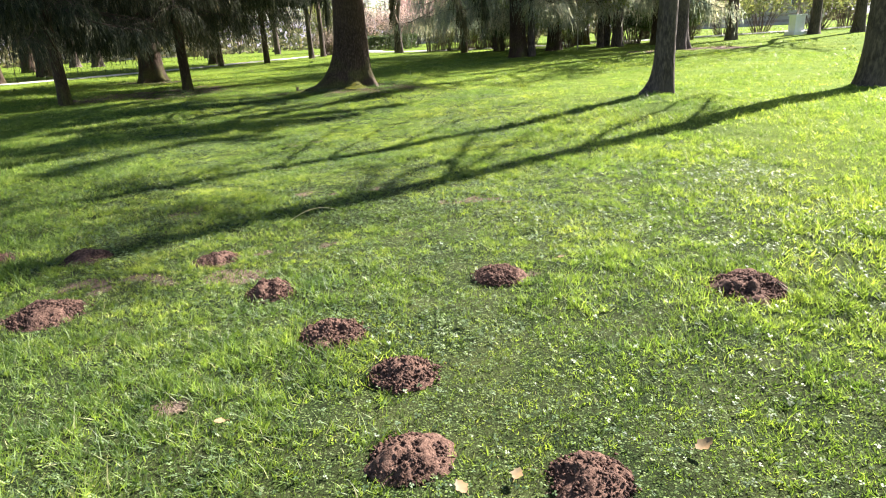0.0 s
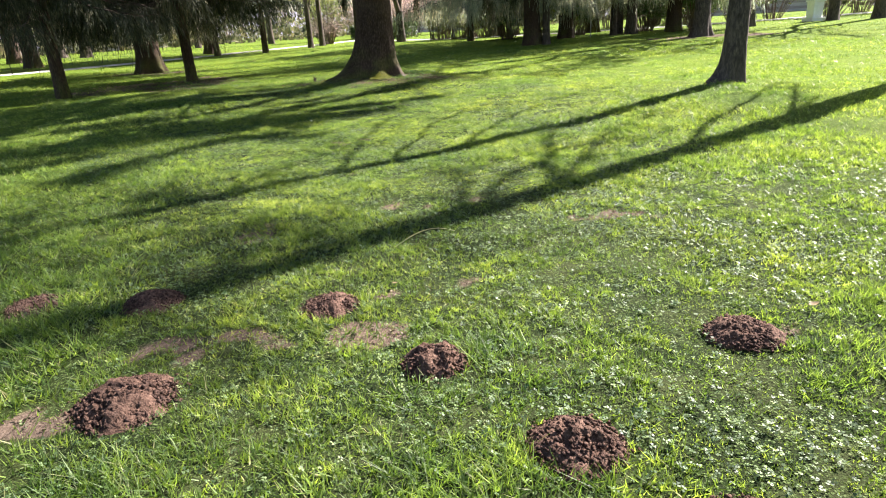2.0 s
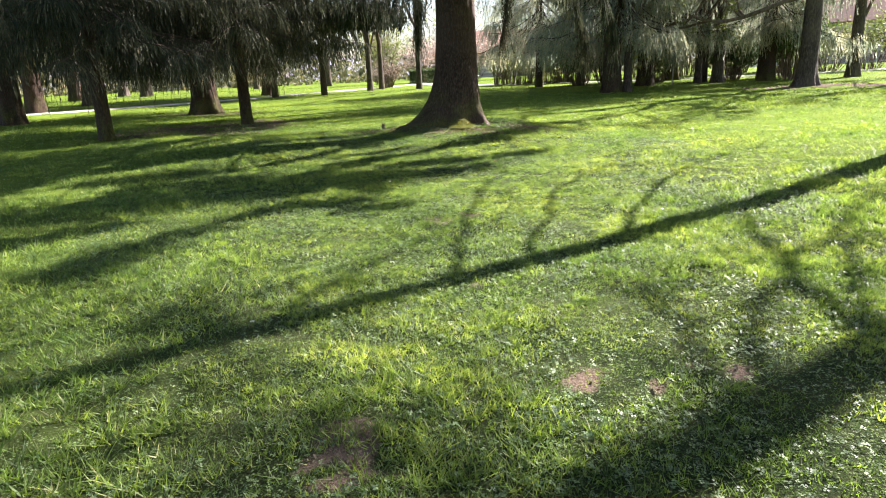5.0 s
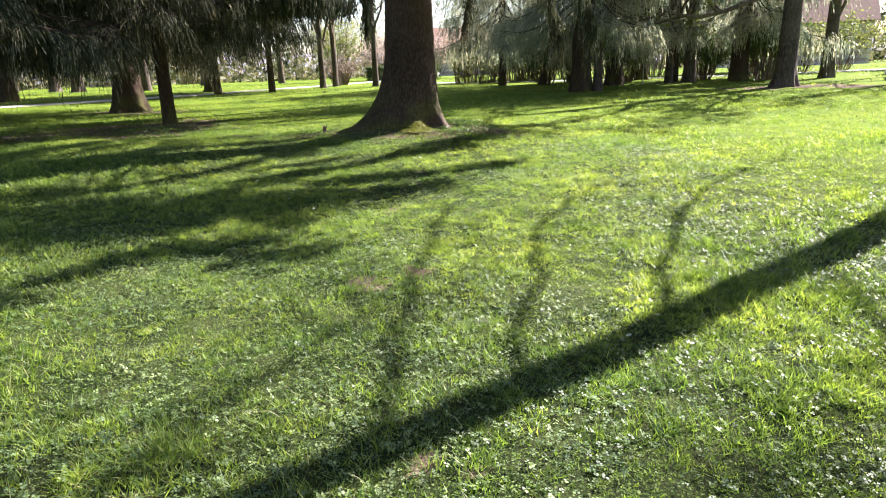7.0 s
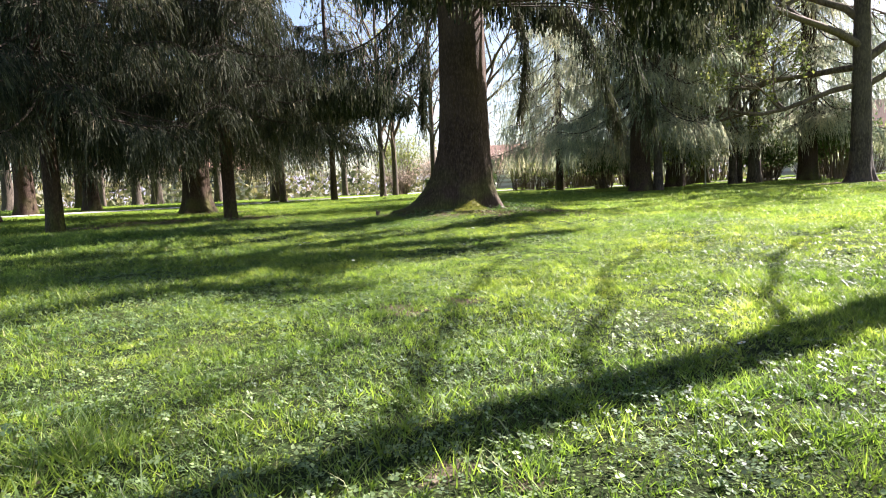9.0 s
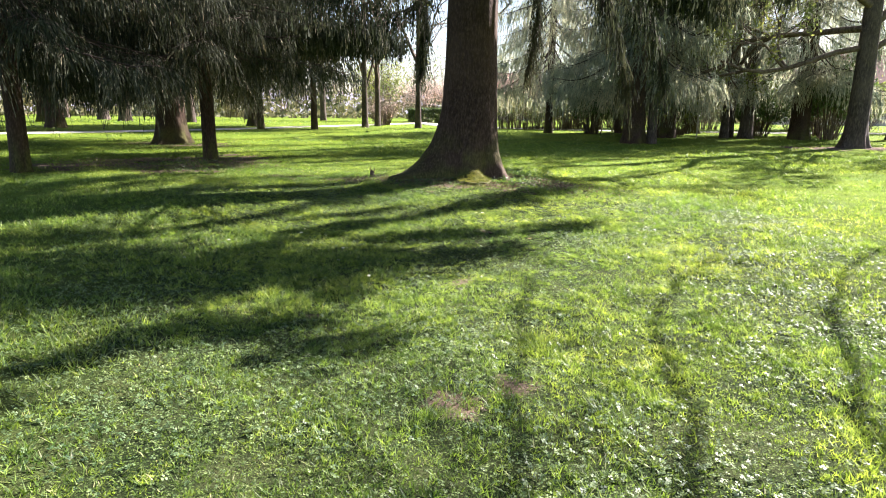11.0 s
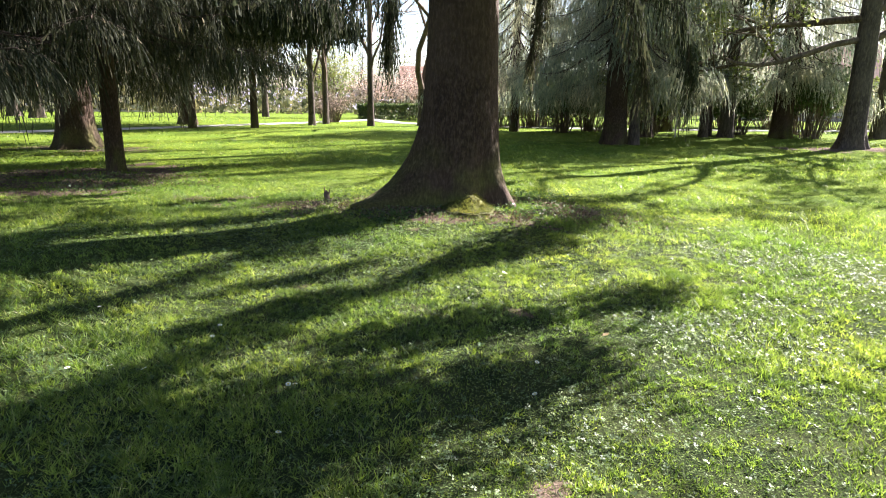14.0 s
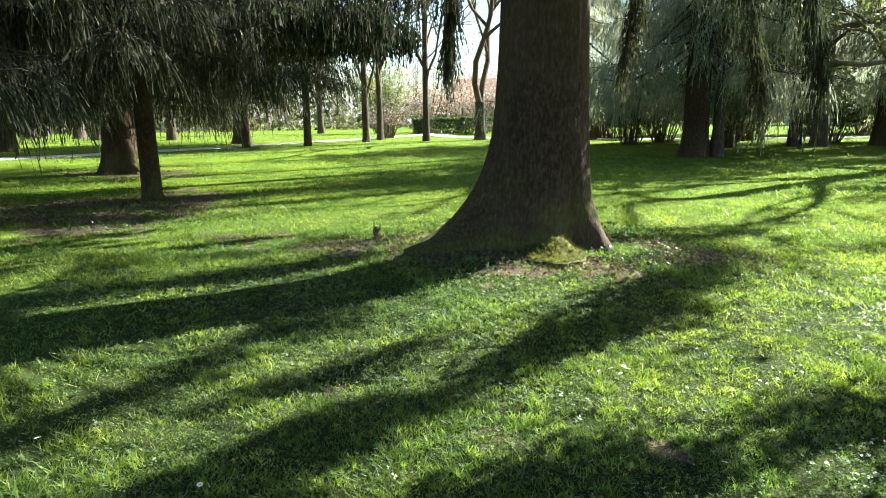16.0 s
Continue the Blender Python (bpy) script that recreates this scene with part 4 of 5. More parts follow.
# bare broad-leaved trees of the lawn
def limbed_crown(limbs, top, seed, thick=0.075):
    """Long level limbs (height on the trunk, then offsets outward) with side twigs, and forks at the top."""
    r = np.random.default_rng(seed)
    wood = Tubes()
    for z, *offs in limbs:
        c = np.array([(0, 0, 0)] + [(x, y, 0.03 * k * (r.random() - 0.5)) for k, (x, y) in enumerate(offs, 1)], float)
        d = np.concatenate([[0], np.cumsum(np.linalg.norm(np.diff(c, axis=0), axis=1))])
        u = np.linspace(0, d[-1], 14)
        pts = np.stack([np.interp(u, d, c[:, k]) for k in range(3)], -1)
        for _ in range(3):
            pts[1:-1] = (pts[:-2] + 2 * pts[1:-1] + pts[2:]) / 4
        pts[1:] += r.normal(size=(13, 3)) * 0.025
        pts[:, 2] += z
        wood.add(pts, np.linspace(thick, thick * 0.4, 14), 6)
        for q in range(9):
            t = 0.3 + 0.7 * (q + r.random()) / 9
            b = np.array([np.interp(t * 13, np.arange(14), pts[:, k]) for k in range(3)])
            w = np.append(r.normal(size=2), 0.15 * r.normal())
            w += (pts[-1] - pts[0]) / d[-1] * 0.6
            w /= np.linalg.norm(w)
            ln = (0.5 + 0.9 * r.random()) * (1.2 - 0.5 * t)
            e = b + w * ln + r.normal(size=3) * 0.08
            wood.add([b, (b + e) / 2 + r.normal(size=3) * 0.06, e], [0.014, 0.010, 0.005], 4)
            for _ in range(4):
                h = b + (e - b) * (0.3 + 0.7 * r.random())
                wood.add([h, h + np.append(r.normal(size=2) * 0.3, 0.1 * r.normal())], [0.010, 0.004], 3)
    for z, d, ln, rad in top:
        p, w = np.array([0, 0, z], float), np.array(d, float) / np.linalg.norm(d)
        pts = [p]
        for _ in range(6):
            w = w + r.normal(size=3) * 0.12
            w /= np.linalg.norm(w)
            pts.append(pts[-1] + w * ln / 6)
        wood.add(pts, np.linspace(rad, rad * 0.3, 7), 5)
        for q in range(7):
            b = pts[1 + q % 6]
            e = b + r.normal(size=3) * np.array([0.8, 0.8, 0.4])
            wood.add([b, (b + e) / 2 + r.normal(size=3) * 0.08, e], [0.028, 0.018, 0.006], 4)
    tips = []
    for z, d, ln, rad in top:
        for _ in range(26):
            b = np.array([0, 0, z]) + np.array(d) / np.linalg.norm(d) * ln * r.random()
            e = b + r.normal(size=3) * np.array([0.9, 0.9, 0.6])
            m = (b + e) / 2 + r.normal(size=3) * 0.12
            wood.add([b, m, e], [0.016, 0.011, 0.005], 3)
            for _ in range(5):
                h = m + (e - m) * r.random()
                k = h + r.normal(size=3) * 0.28
                wood.add([h, k], [0.008, 0.003], 3)
                tips += [h, k]
    return wood.mesh("branch_wood"), np.array(tips)


w0, p0 = limbed_crown([(4.75, (0.38, 1.5), (0.9, 2.95), (1.5, 4.05), (2.6, 5.0)), (5.5, (0.05, 1.4), (0.15, 2.5), (0.37, 3.5), (0.87, 4.4), (1.3, 5.2)), (6.1, (-0.1, 1.3), (-0.16, 2.8), (-0.2, 4.1)),
                   (7.1, (0.3, 1.2), (0.8, 2.6)), (8.6, (-0.4, 1.2), (-1.0, 2.4))],
                  [(7.4, (0.6, 0.9, 1), 2.6, 0.04), (8.2, (-0.6, 0.8, 1), 2.6, 0.04), (9.0, (0.5, -0.3, 1), 3.0, 0.05), (10.0, (-0.5, 0.5, 1), 3.0, 0.05), (10.8, (0.1, 0, 1), 4.0, 0.07)], 3, 0.036)
t_r0 = flared_trunk(0.195, 11, 0.08, 0.10, 4, 2.6, 48, 60, 0.006, (0.02, 0.0), [(math.radians(190), 0.28, 0.5, 0.2)])
leafless((3.2, 14.0), "slender grey-barked tree with a flared foot", t_r0, w0, p0, 2600, size=0.045, spread=0.12)
t_r00 = flared_trunk(0.285, 13, 0.13, 0.15, 5, 1.1, 48, 60, 0.006)
w1, p1 = limbed_crown([(5.35, (0.64, 0.85), (1.19, 2.14), (1.5, 3.2)), (5.75, (0.9, 1.0), (1.79, 2.2)), (6.7, (0.15, 0.45), (0.63, 1.5), (1.9, 3.35), (2.7, 4.5)), (8.2, (-0.06, 0.95), (0.07, 2.6), (0.14, 3.7)),
                   (8.25, (0.3, 1.1), (0.81, 2.3)), (9.05, (0.22, 1.1), (0.68, 1.9), (1.63, 3.3), (2.57, 4.86)), (9.15, (-0.02, 1.43), (-0.1, 1.95))],
                  [(9.6, (0.3, 0.9, 1), 3.0, 0.05), (10.4, (-0.5, 0.7, 1), 3.0, 0.05), (11.0, (0.5, 0.4, 1), 3.0, 0.06), (12.8, (0.1, 0.2, 1), 4.5, 0.1), (12.4, (-0.6, 0.4, 1), 3.2, 0.07)], 8, 0.062)
leafless((7.45, 14.65), "straight grey-barked tree casting a long shadow", t_r00, w1, p1, 2600, size=0.045, spread=0.12)
t_oak = flared_trunk(0.34, 9, 0.2, 0.26, 5, 0.4, 40, 40, 0.01)
w2, p2 = bare_crown([((-0.2, 0, 3.3), (-1.0, -0.2, 0.06), 4.6, 0.11), ((0.2, 0, 3.3), (1.0, -0.3, 0.3), 4.4, 0.12), ((-0.1, -0.1, 4.6), (-0.9, -0.5, 0.5), 5.0, 0.13), ((-0.2, 0, 3.9), (-0.6, 0.8, 0.22), 4.5, 0.13), ((0.2, 0, 4.2), (1.0, -0.1, 0.55), 4.5, 0.16), ((0, 0, 5.4), (-0.8, 0.5, 0.7), 4.5, 0.14),
                     ((0, 0, 6.5), (0.3, -0.9, 0.7), 4.0, 0.13), ((0, 0, 8.6), (0.1, 0.2, 1.0), 5.0, 0.2)], 0.2, 3, 21)
leafless((7.6, 31.2), "wide-limbed oak with its first yellow-green leaves", t_oak, w2, p2, 15000, size=0.07, spread=0.14)

# slender trees farther off
w3, p3 = bare_crown([((0, 0, 1.9), (0.28, 0.1, 1), 5.0, 0.075), ((0, 0, 2.6), (-0.32, 0.15, 1), 5.0, 0.07), ((0, 0, 3.5), (0.5, 0.2, 1), 4.5, 0.10), ((0, 0, 4.5), (-0.6, 0.1, 1), 4.5, 0.10), ((0, 0, 6), (0.1, -0.5, 1), 4.5, 0.09), ((0, 0, 7.5), (-0.1, 0.5, 1), 4.5, 0.08), ((0, 0, 10.5), (0, 0, 1), 4.5, 0.07)], 0.1, 4, 33, 0.7, 6)
w4, p4 = bare_crown([((0, 0, 1.7), (0.35, 0.05, 1), 7.0, 0.16), ((0, 0, 1.7), (-0.3, 0.0, 1), 7.0, 0.17)], 0.1, 4, 35, 0.6, 7)
w5, p5 = bare_crown([((0, 0, 4.4), (0.8, 0.2, 1), 5, 0.13), ((0, 0, 5.2), (-0.9, 0.1, 0.8), 5, 0.13), ((0, 0, 6.6), (0.1, -0.8, 0.8), 5, 0.12), ((0, 0, 8), (-0.3, 0.6, 1), 5, 0.1), ((0, 0, 10), (0, 0, 1), 5, 0.1)], 0.1, 3, 37, 0.8, 5)
t_thin = flared_trunk(0.17, 12, 0.06, 0.07, 4, 1.7, 16, 18)
t_far = flared_trunk(0.27, 12, 0.09, 0.13, 4, 1.7, 20, 20)
t_fork = flared_trunk(0.26, 1.9, 0.23, 0.12, 4, 0.7, 20, 14)
t_stout = flared_trunk(0.36, 12, 0.1, 0.2, 5, 0.2, 20, 20)
far_label = "thin bare tree with upright grey limbs"
for x, y, rz, tr, kind in ((5.75, 36.9, 215, t_far, 3), (5.3, 37.8, 140, t_thin, 3), (4.85, 36.9, 80, t_thin, 3), (11.5, 36.6, 0, t_far, 3), (15.9, 37.4, 15, t_fork, 4), (17.6, 36.4, 70, t_far, 3),
                           (1.05, 32.2, 10, t_thin, 3), (-10.1, 43.0, 120, t_thin, 3), (-7.5, 44.0, 5, t_fork, 4), (-13.1, 42.5, 30, t_thin, 3), (-12.9, 44.5, 300, t_thin, 3),
                           (-30.0, 45.0, 0, t_stout, 5), (-25.0, 44.4, 100, t_far, 5), (-35.5, 50.0, 45, t_stout, 5),
                           (-42.0, 53.0, 160, t_stout, 5), (-38.0, 41.0, 300, t_stout, 5), (-47.0, 60.0, 10, t_far, 5), (-30.0, 62.0, 70, t_far, 5), (-22.0, 60.0, 190, t_far, 3)):
    w, p = {3: (w3, p3), 4: (w4, p4), 5: (w5, p5)}[kind]
    far_tree = thing("broadleaf_tree", (x, y, ground_at(x, y)), far_label if kind == 3 else "forked bare tree with grey limbs" if kind == 4 else "spreading bare tree on the far lawn", "tree", "trees of the far lawn", rz=rz)
    part("trunk", tr, BARK_GREY, far_tree)
    tagged(part("branch_wood", w, TWIG, far_tree), kind="stuff")
    if kind == 3:
        part("leaves", bpy.data.meshes.get("far_leaves") or leaf_cloud("far_leaves", p3, 0.06, 1100, 0.2, 4), BUDS, far_tree)


# ---- beyond the trees ----
def ribbon(name, line, width, label):
    """A pale path laid on the lawn along a line."""
    line = np.array(line, float)
    d = np.concatenate([[0], np.cumsum(np.hypot(*np.diff(line, axis=0).T))])
    u = np.arange(0, d[-1], 0.6)
    x, y = np.interp(u, d, line[:, 0]), np.interp(u, d, line[:, 1])
    for _ in range(4):
        x[1:-1], y[1:-1] = (x[:-2] + x[1:-1] * 2 + x[2:]) / 4, (y[:-2] + y[1:-1] * 2 + y[2:]) / 4
    nx, ny = -np.gradient(y), np.gradient(x)
    k = np.hypot(nx, ny)
    nx, ny = nx / k, ny / k
    cols = []
    for side, up in ((-0.54, -0.05), (-0.5, 0.02), (0.0, 0.045), (0.5, 0.02), (0.54, -0.05)):
        w = width * (side + 0.03 * np.sign(side) * np.sin(u * 1.7 + side * 9))
        px, py = x + nx * w, y + ny * w
        cols.append(np.stack([px, py, height(px, py) + up], -1))
    v = np.stack(cols, 1)
    i = np.arange(len(u) - 1)[:, None] * 5 + np.arange(4)[None, :]
    ob = part(name, mesh(name, v.reshape(-1, 3), None, np.stack([i, i + 5, i + 6, i + 1], -1).reshape(-1, 4), True), GRAVEL)
    return tagged(ob, label, "path", "", "structure")


ribbon("path", [(-44, 8), (-28, 22.5), (-21.4, 32.3), (-18.5, 37.3), (-16.7, 41.2), (-14.4, 45.5), (-11.8, 51.0), (-12.5, 60), (-18, 80), (-22, 110)], 1.1, "pale gravel path curving across the lawn")
ribbon("path", [(-11.4, 51.5), (-9.5, 47.2), (-5, 44.6), (2, 43.0), (12, 42.6), (30, 44)], 1.3, "pale gravel path behind the trees")


def shrub(at, wide, tall, stems, leaves, leaf, label, seed, upright=0.4, size=0.05, name="shrub", stem=TWIG):
    r = np.random.default_rng(seed)
    bush = thing(name, (at[0], at[1], ground_at(*at)), label, "shrub", "shrubs beyond the lawn")
    wood, tips = Tubes(), []
    for _ in range(stems):
        a, f = r.random() * 6.283, math.sqrt(r.random())
        b = np.array([math.cos(a), math.sin(a), 0]) * f * wide * 0.35 * upright * 2
        e = np.array([math.cos(a) * f * wide, math.sin(a) * f * wide, tall * (0.55 + 0.5 * r.random()) * (1.1 - 0.4 * f)])
        mid = (b + e) / 2 + np.append(r.normal(size=2) * 0.08 * wide, 0.1 * tall)
        wood.add([b, (b + mid) / 2, mid, (mid + e) / 2 + r.normal(size=3) * 0.04, e], np.linspace(0.018, 0.005, 5), 3)
        for _ in range(4):
            s = mid + (e - mid) * r.random()
            t = s + np.append(r.normal(size=2) * 0.25 * wide, 0.25 * tall * r.random())
            wood.add([s, (s + t) / 2 + r.normal(size=3) * 0.03, t], [0.008, 0.006, 0.003], 3)
            tips += [s, (s + t) / 2, t]
        tips += [mid, e]
    part("stem_wood", wood.mesh("stem_wood"), stem, bush)
    if leaves:
        part("foliage", leaf_cloud("foliage", np.array(tips), size, leaves, 0.12, seed), leaf, bush)
    return bush


shrub((-13.0, 46.8), 1.3, 1.9, 70, 900, BLOSSOM, "round leafless shrub with pinkish twigs", 1, 0.3, 0.03)
for k in range(9):
    shrub((-5.2 + k * 0.62, 43.9 + 0.5 * math.sin(k * 2.1)), 0.6, 1.9 + 0.5 * math.sin(k * 1.3), 34, 1500, BUDS, "upright pale green thicket of thin stems", 10 + k, 0.9, 0.04)
for k, (x, y, h) in enumerate(((13, 43, 2.6), (15.5, 44, 3.2), (18.2, 42.5, 2.8), (20.5, 44, 3.4), (23, 43, 3.0), (26, 45, 3.6), (10.5, 44.5, 2.2), (29, 44, 3.3), (8.5, 45, 2.4))):
    shrub((x, y), 1.7, h, 50, 1500, BUDS, "loose yellow-green spring shrub", 30 + k, 0.4, 0.07)
for k, (x, y, h) in enumerate(((-13.5, 60, 3.8), (-11, 62, 4.2), (-8.6, 59, 3.6), (-6.2, 61, 4.0), (-3.8, 60, 3.4))):
    shrub((x, y), 2.2, h, 60, 2200, BLOSSOM, "small tree in faded pink blossom", 50 + k, 0.3, 0.07, "blossom_tree")
shrub((-16.2, 57), 2.4, 5.5, 60, 2600, BUDS, "fresh yellow-green young tree", 60, 0.3, 0.08, "young_tree")
for k, (x, y, h, w) in enumerate(((9.8, 39.5, 3.0, 1.5), (8.9, 36.6, 3.3, 1.25), (6.9, 39.0, 2.4, 1.2), (3.3, 39.6, 2.6, 1.2), (-0.6, 39.4, 2.4, 1.2), (0.9, 40.6, 2.8, 1.3), (1.2, 46.5, 3.4, 1.7), (6.3, 46.6, 4.2, 1.9), (-1.4, 47.5, 3.6, 1.7), (3.8, 48.0, 4.8, 2.0), (9.2, 47.0, 4.6, 2.0), (12.2, 47.5, 3.4, 1.8))):
    shrub((x, y), w, h, 60, 4200, HEDGE, "dense dark evergreen shrub", 70 + k, 0.5, 0.07, "evergreen_shrub")


def hedge(a, b, wide, tall, seed):
    r = np.random.default_rng(seed)
    a, b = np.array(a, float), np.array(b, float)
    n = 9000
    u, side, up = r.random(n), r.random(n) * 2 - 1, r.random(n)
    face = r.random(n) < 0.6
    up = np.where(face, 1 - 0.12 * r.random(n), up)
    side = np.where(face, side, np.sign(side) * (1 - 0.2 * r.random(n)))
    d = (b - a) / np.linalg.norm(b - a)
    c = a + (b - a) * u[:, None] + np.array([-d[1], d[0]]) * (side * wide / 2)[:, None]
    z = up * tall * (0.92 + 0.16 * vnoise(u * 12, side, 3))
    row = thing("hedge", (a[0], a[1], ground_at(*a)), "clipped low green hedge beside the path", "hedge")
    at = np.concatenate([c - a, z[:, None]], 1)
    part("foliage", leaf_cloud("foliage", at, 0.06, 9000, 0.04, seed), HEDGE, row)
    wood = Tubes()
    for k in range(int(np.linalg.norm(b - a) / 0.3)):
        q = (b - a) * (k + 0.5) * 0.3 / np.linalg.norm(b - a)
        wood.add([(q[0], q[1], 0), (q[0] + 0.1, q[1], tall * 0.5), (q[0], q[1] + 0.1, tall * 0.9)], [0.03, 0.02, 0.01], 4)
    part("stem_wood", wood.mesh("stem_wood"), TWIG, row)


hedge((-11.3, 53.2), (-7.6, 51.0), 1.0, 1.0, 5)
hedge((-13.2, 56.0), (-11.6, 53.6), 0.9, 1.0, 6)


def box(name, size, at, material, parent, label="", turn=0.0):
    bm = bmesh.new()
    bmesh.ops.create_cube(bm, size=1.0, matrix=pose(*at, 0, 0, turn) @ Matrix.Diagonal((*size, 1)))
    bmesh.ops.bevel(bm, geom=bm.edges[:], offset=min(size) * 0.06, segments=1, affect="EDGES")
    me = bpy.data.meshes.new(name)
    bm.to_mesh(me)
    bm.free()
    return part(name, me, material, parent, label)


def park_sign(at, rz):
    sign = thing("park_sign", (at[0], at[1], ground_at(*at)), "small white board on a thin pale pole", "sign", rz=rz)
    t = Tubes()
    t.add([(0, 0, -0.1), (0, 0, 0.9), (0, 0, 1.75)], [0.03, 0.03, 0.028], 8)
    part("pole", t.mesh("pole"), GRAVEL, sign)
    box("board", (0.46, 0.05, 0.32), (0, -0.03, 1.62), WHITE, sign).matrix_basis = pose(0, 0.35, 0.02, 12, 0, 0)
    box("cap", (0.56, 0.30, 0.035), (0, -0.03, 1.86), WHITE, sign)


park_sign((3.6, 36.4), 8)


def monument(at, rz):
    stone = thing("monument", (at[0], at[1], ground_at(*at)), "pale stone pedestal with a small dark cross on the grass", "monument", rz=rz)
    box("plinth", (0.85, 0.7, 0.2), (0, 0, 0.08), WHITE, stone)
    box("pedestal", (0.62, 0.5, 0.8), (0, 0, 0.56), WHITE, stone)
    box("cornice", (0.72, 0.6, 0.08), (0, 0, 0.99), WHITE, stone)
    box("cross_post", (0.09, 0.07, 0.75), (0, 0, 1.39), POST, stone, "dark upright of the cross")
    box("cross_arm", (0.42, 0.065, 0.09), (0, 0, 1.55), POST, stone, "dark arm of the cross")


monument((15.2, 37.9), 20)


def house(at, rz, long, deep, eaves):
    home = thing("house", (at[0], at[1], ground_at(*at) - 0.1), "low pale house with a brown roof behind the trees", "house", rz=rz)
    body = box("wall", (long, deep, eaves), (0, 0, eaves / 2), PLASTER, home)
    for k in range(int(eaves / 0.28)):
        box("cladding_board", (long + 0.04, 0.05, 0.25), (0, -deep / 2 - 0.03, 0.2 + 0.28 * k), BRICK if k % 2 else PLASTER, body)
    bm = bmesh.new()
    v = [bm.verts.new(p) for p in ((-long / 2 - 0.4, -deep / 2 - 0.5, eaves), (long / 2 + 0.4, -deep / 2 - 0.5, eaves), (long / 2 + 0.4, deep / 2 + 0.5, eaves), (-long / 2 - 0.4, deep / 2 + 0.5, eaves),
                                   (-long / 2 - 0.4, 0, eaves + deep * 0.42), (long / 2 + 0.4, 0, eaves + deep * 0.42))]
    for f in ((0, 1, 5, 4), (2, 3, 4, 5), (0, 4, 3), (1, 2, 5), (3, 2, 1, 0)):
        bm.faces.new([v[i] for i in f])
    me = bpy.data.meshes.new("roof")
    bm.to_mesh(me)
    bm.free()
    part("roof", me, ROOFING, home)
    for x in (-long * 0.32, 0.0, long * 0.32):
        win = box("window", (1.1, 0.08, 1.2), (x, -deep / 2 - 0.08, eaves * 0.58), WHITE, home)
        box("pane", (0.95, 0.03, 1.05), (x, -deep / 2 - 0.125, eaves * 0.58), PANE, win)


house((-9.5, 92), 12, 12, 7, 3.2)
house((26, 78), -18, 14, 8, 4.0)
house((-58, 96), 40, 16, 9, 5.0)


def far_wood(seed, count, near, far, lo, hi, tall):
    """A belt of leafless trees far off, as one tangle of thin stems and twigs."""
    r = np.random.default_rng(seed)
    a, d = np.radians(lo + (hi - lo) * r.random(count)), near + (far - near) * r.random(count)
    x, y = -2 + d * np.sin(a), 8 + d * np.cos(a)
    base = np.stack([x, y, height(x, y) - 0.2], -1)
    h = tall * (0.55 + 0.6 * r.random(count)) * (0.7 + 0.5 * vnoise(x * 0.08, y * 0.08, 4))
    tris = []

    def spikes(p, way, length, width):
        side = np.cross(way, r.normal(size=way.shape))
        side /= np.linalg.norm(side, axis=1)[:, None] + 1e-9
        tris.append(np.stack([p - side * width[:, None], p + side * width[:, None], p + way * length[:, None]], 1))

    up = np.stack([r.normal(size=count) * 0.06, r.normal(size=count) * 0.06, np.ones(count)], -1)
    spikes(base, up, h, 0.06 + 0.1 * r.random(count))
    for _ in range(26):
        f = 0.12 + 0.85 * r.random(count)
        p = base + up * (h * f)[:, None]
        w = np.stack([r.normal(size=count), r.normal(size=count), 0.4 + r.random(count)], -1)
        w /= np.linalg.norm(w, axis=1)[:, None]
        ln = h * (0.12 + 0.22 * r.random(count)) * (1.1 - 0.6 * f)
        spikes(p, w, ln, 0.025 + 0.035 * r.random(count))
        for _ in range(2):
            q = p + w * (ln * (0.3 + 0.6 * r.random(count)))[:, None]
            w2 = w + r.normal(size=w.shape) * 0.6
            spikes(q, w2 / np.linalg.norm(w2, axis=1)[:, None], ln * 0.5, np.full(count, 0.022))
    v = np.concatenate(tris).reshape(-1, 3)
    wood = part("far_wood", mesh("far_wood", v, np.arange(len(v)).reshape(-1, 3)), TWIG)
    tagged(wood, "belt of leafless trees far behind the lawn", "woods", "", "stuff")
    k = 26000
    a, d = np.radians(lo + (hi - lo) * r.random(k)), near - 6 + (far - near) * r.random(k) ** 1.6
    bx, by = -2 + d * np.sin(a), 8 + d * np.cos(a)
    low = np.stack([bx, by, height(bx, by) + (2.2 + 3.4 * vnoise(bx * 0.13, by * 0.13, 8)) * r.random(k) ** 1.3], -1)
    brush = part("underwood", leaf_cloud("underwood", low, 0.42, k, 0.2, seed + 1), UNDERWOOD)
    tagged(brush, "brown thicket under the far trees", "thicket", "", "stuff")
    tips = v.reshape(-1, 3, 3)[:, 2]
    leaf = part("far_buds", leaf_cloud("far_buds", tips, 0.16, 26000, 0.3, seed), BUDS)
    tagged(leaf, "haze of young leaves in the far trees", "foliage", "", "stuff")


far_wood(3, 800, 90, 175, -75, 75, 14)
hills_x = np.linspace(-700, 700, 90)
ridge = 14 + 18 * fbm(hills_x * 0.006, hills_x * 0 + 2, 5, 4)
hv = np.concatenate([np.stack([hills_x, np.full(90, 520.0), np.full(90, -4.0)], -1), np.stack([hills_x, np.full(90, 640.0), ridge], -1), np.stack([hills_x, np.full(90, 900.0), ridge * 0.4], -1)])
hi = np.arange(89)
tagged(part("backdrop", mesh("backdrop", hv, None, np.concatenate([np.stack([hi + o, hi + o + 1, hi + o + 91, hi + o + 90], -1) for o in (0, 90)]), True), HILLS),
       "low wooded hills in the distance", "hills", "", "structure")


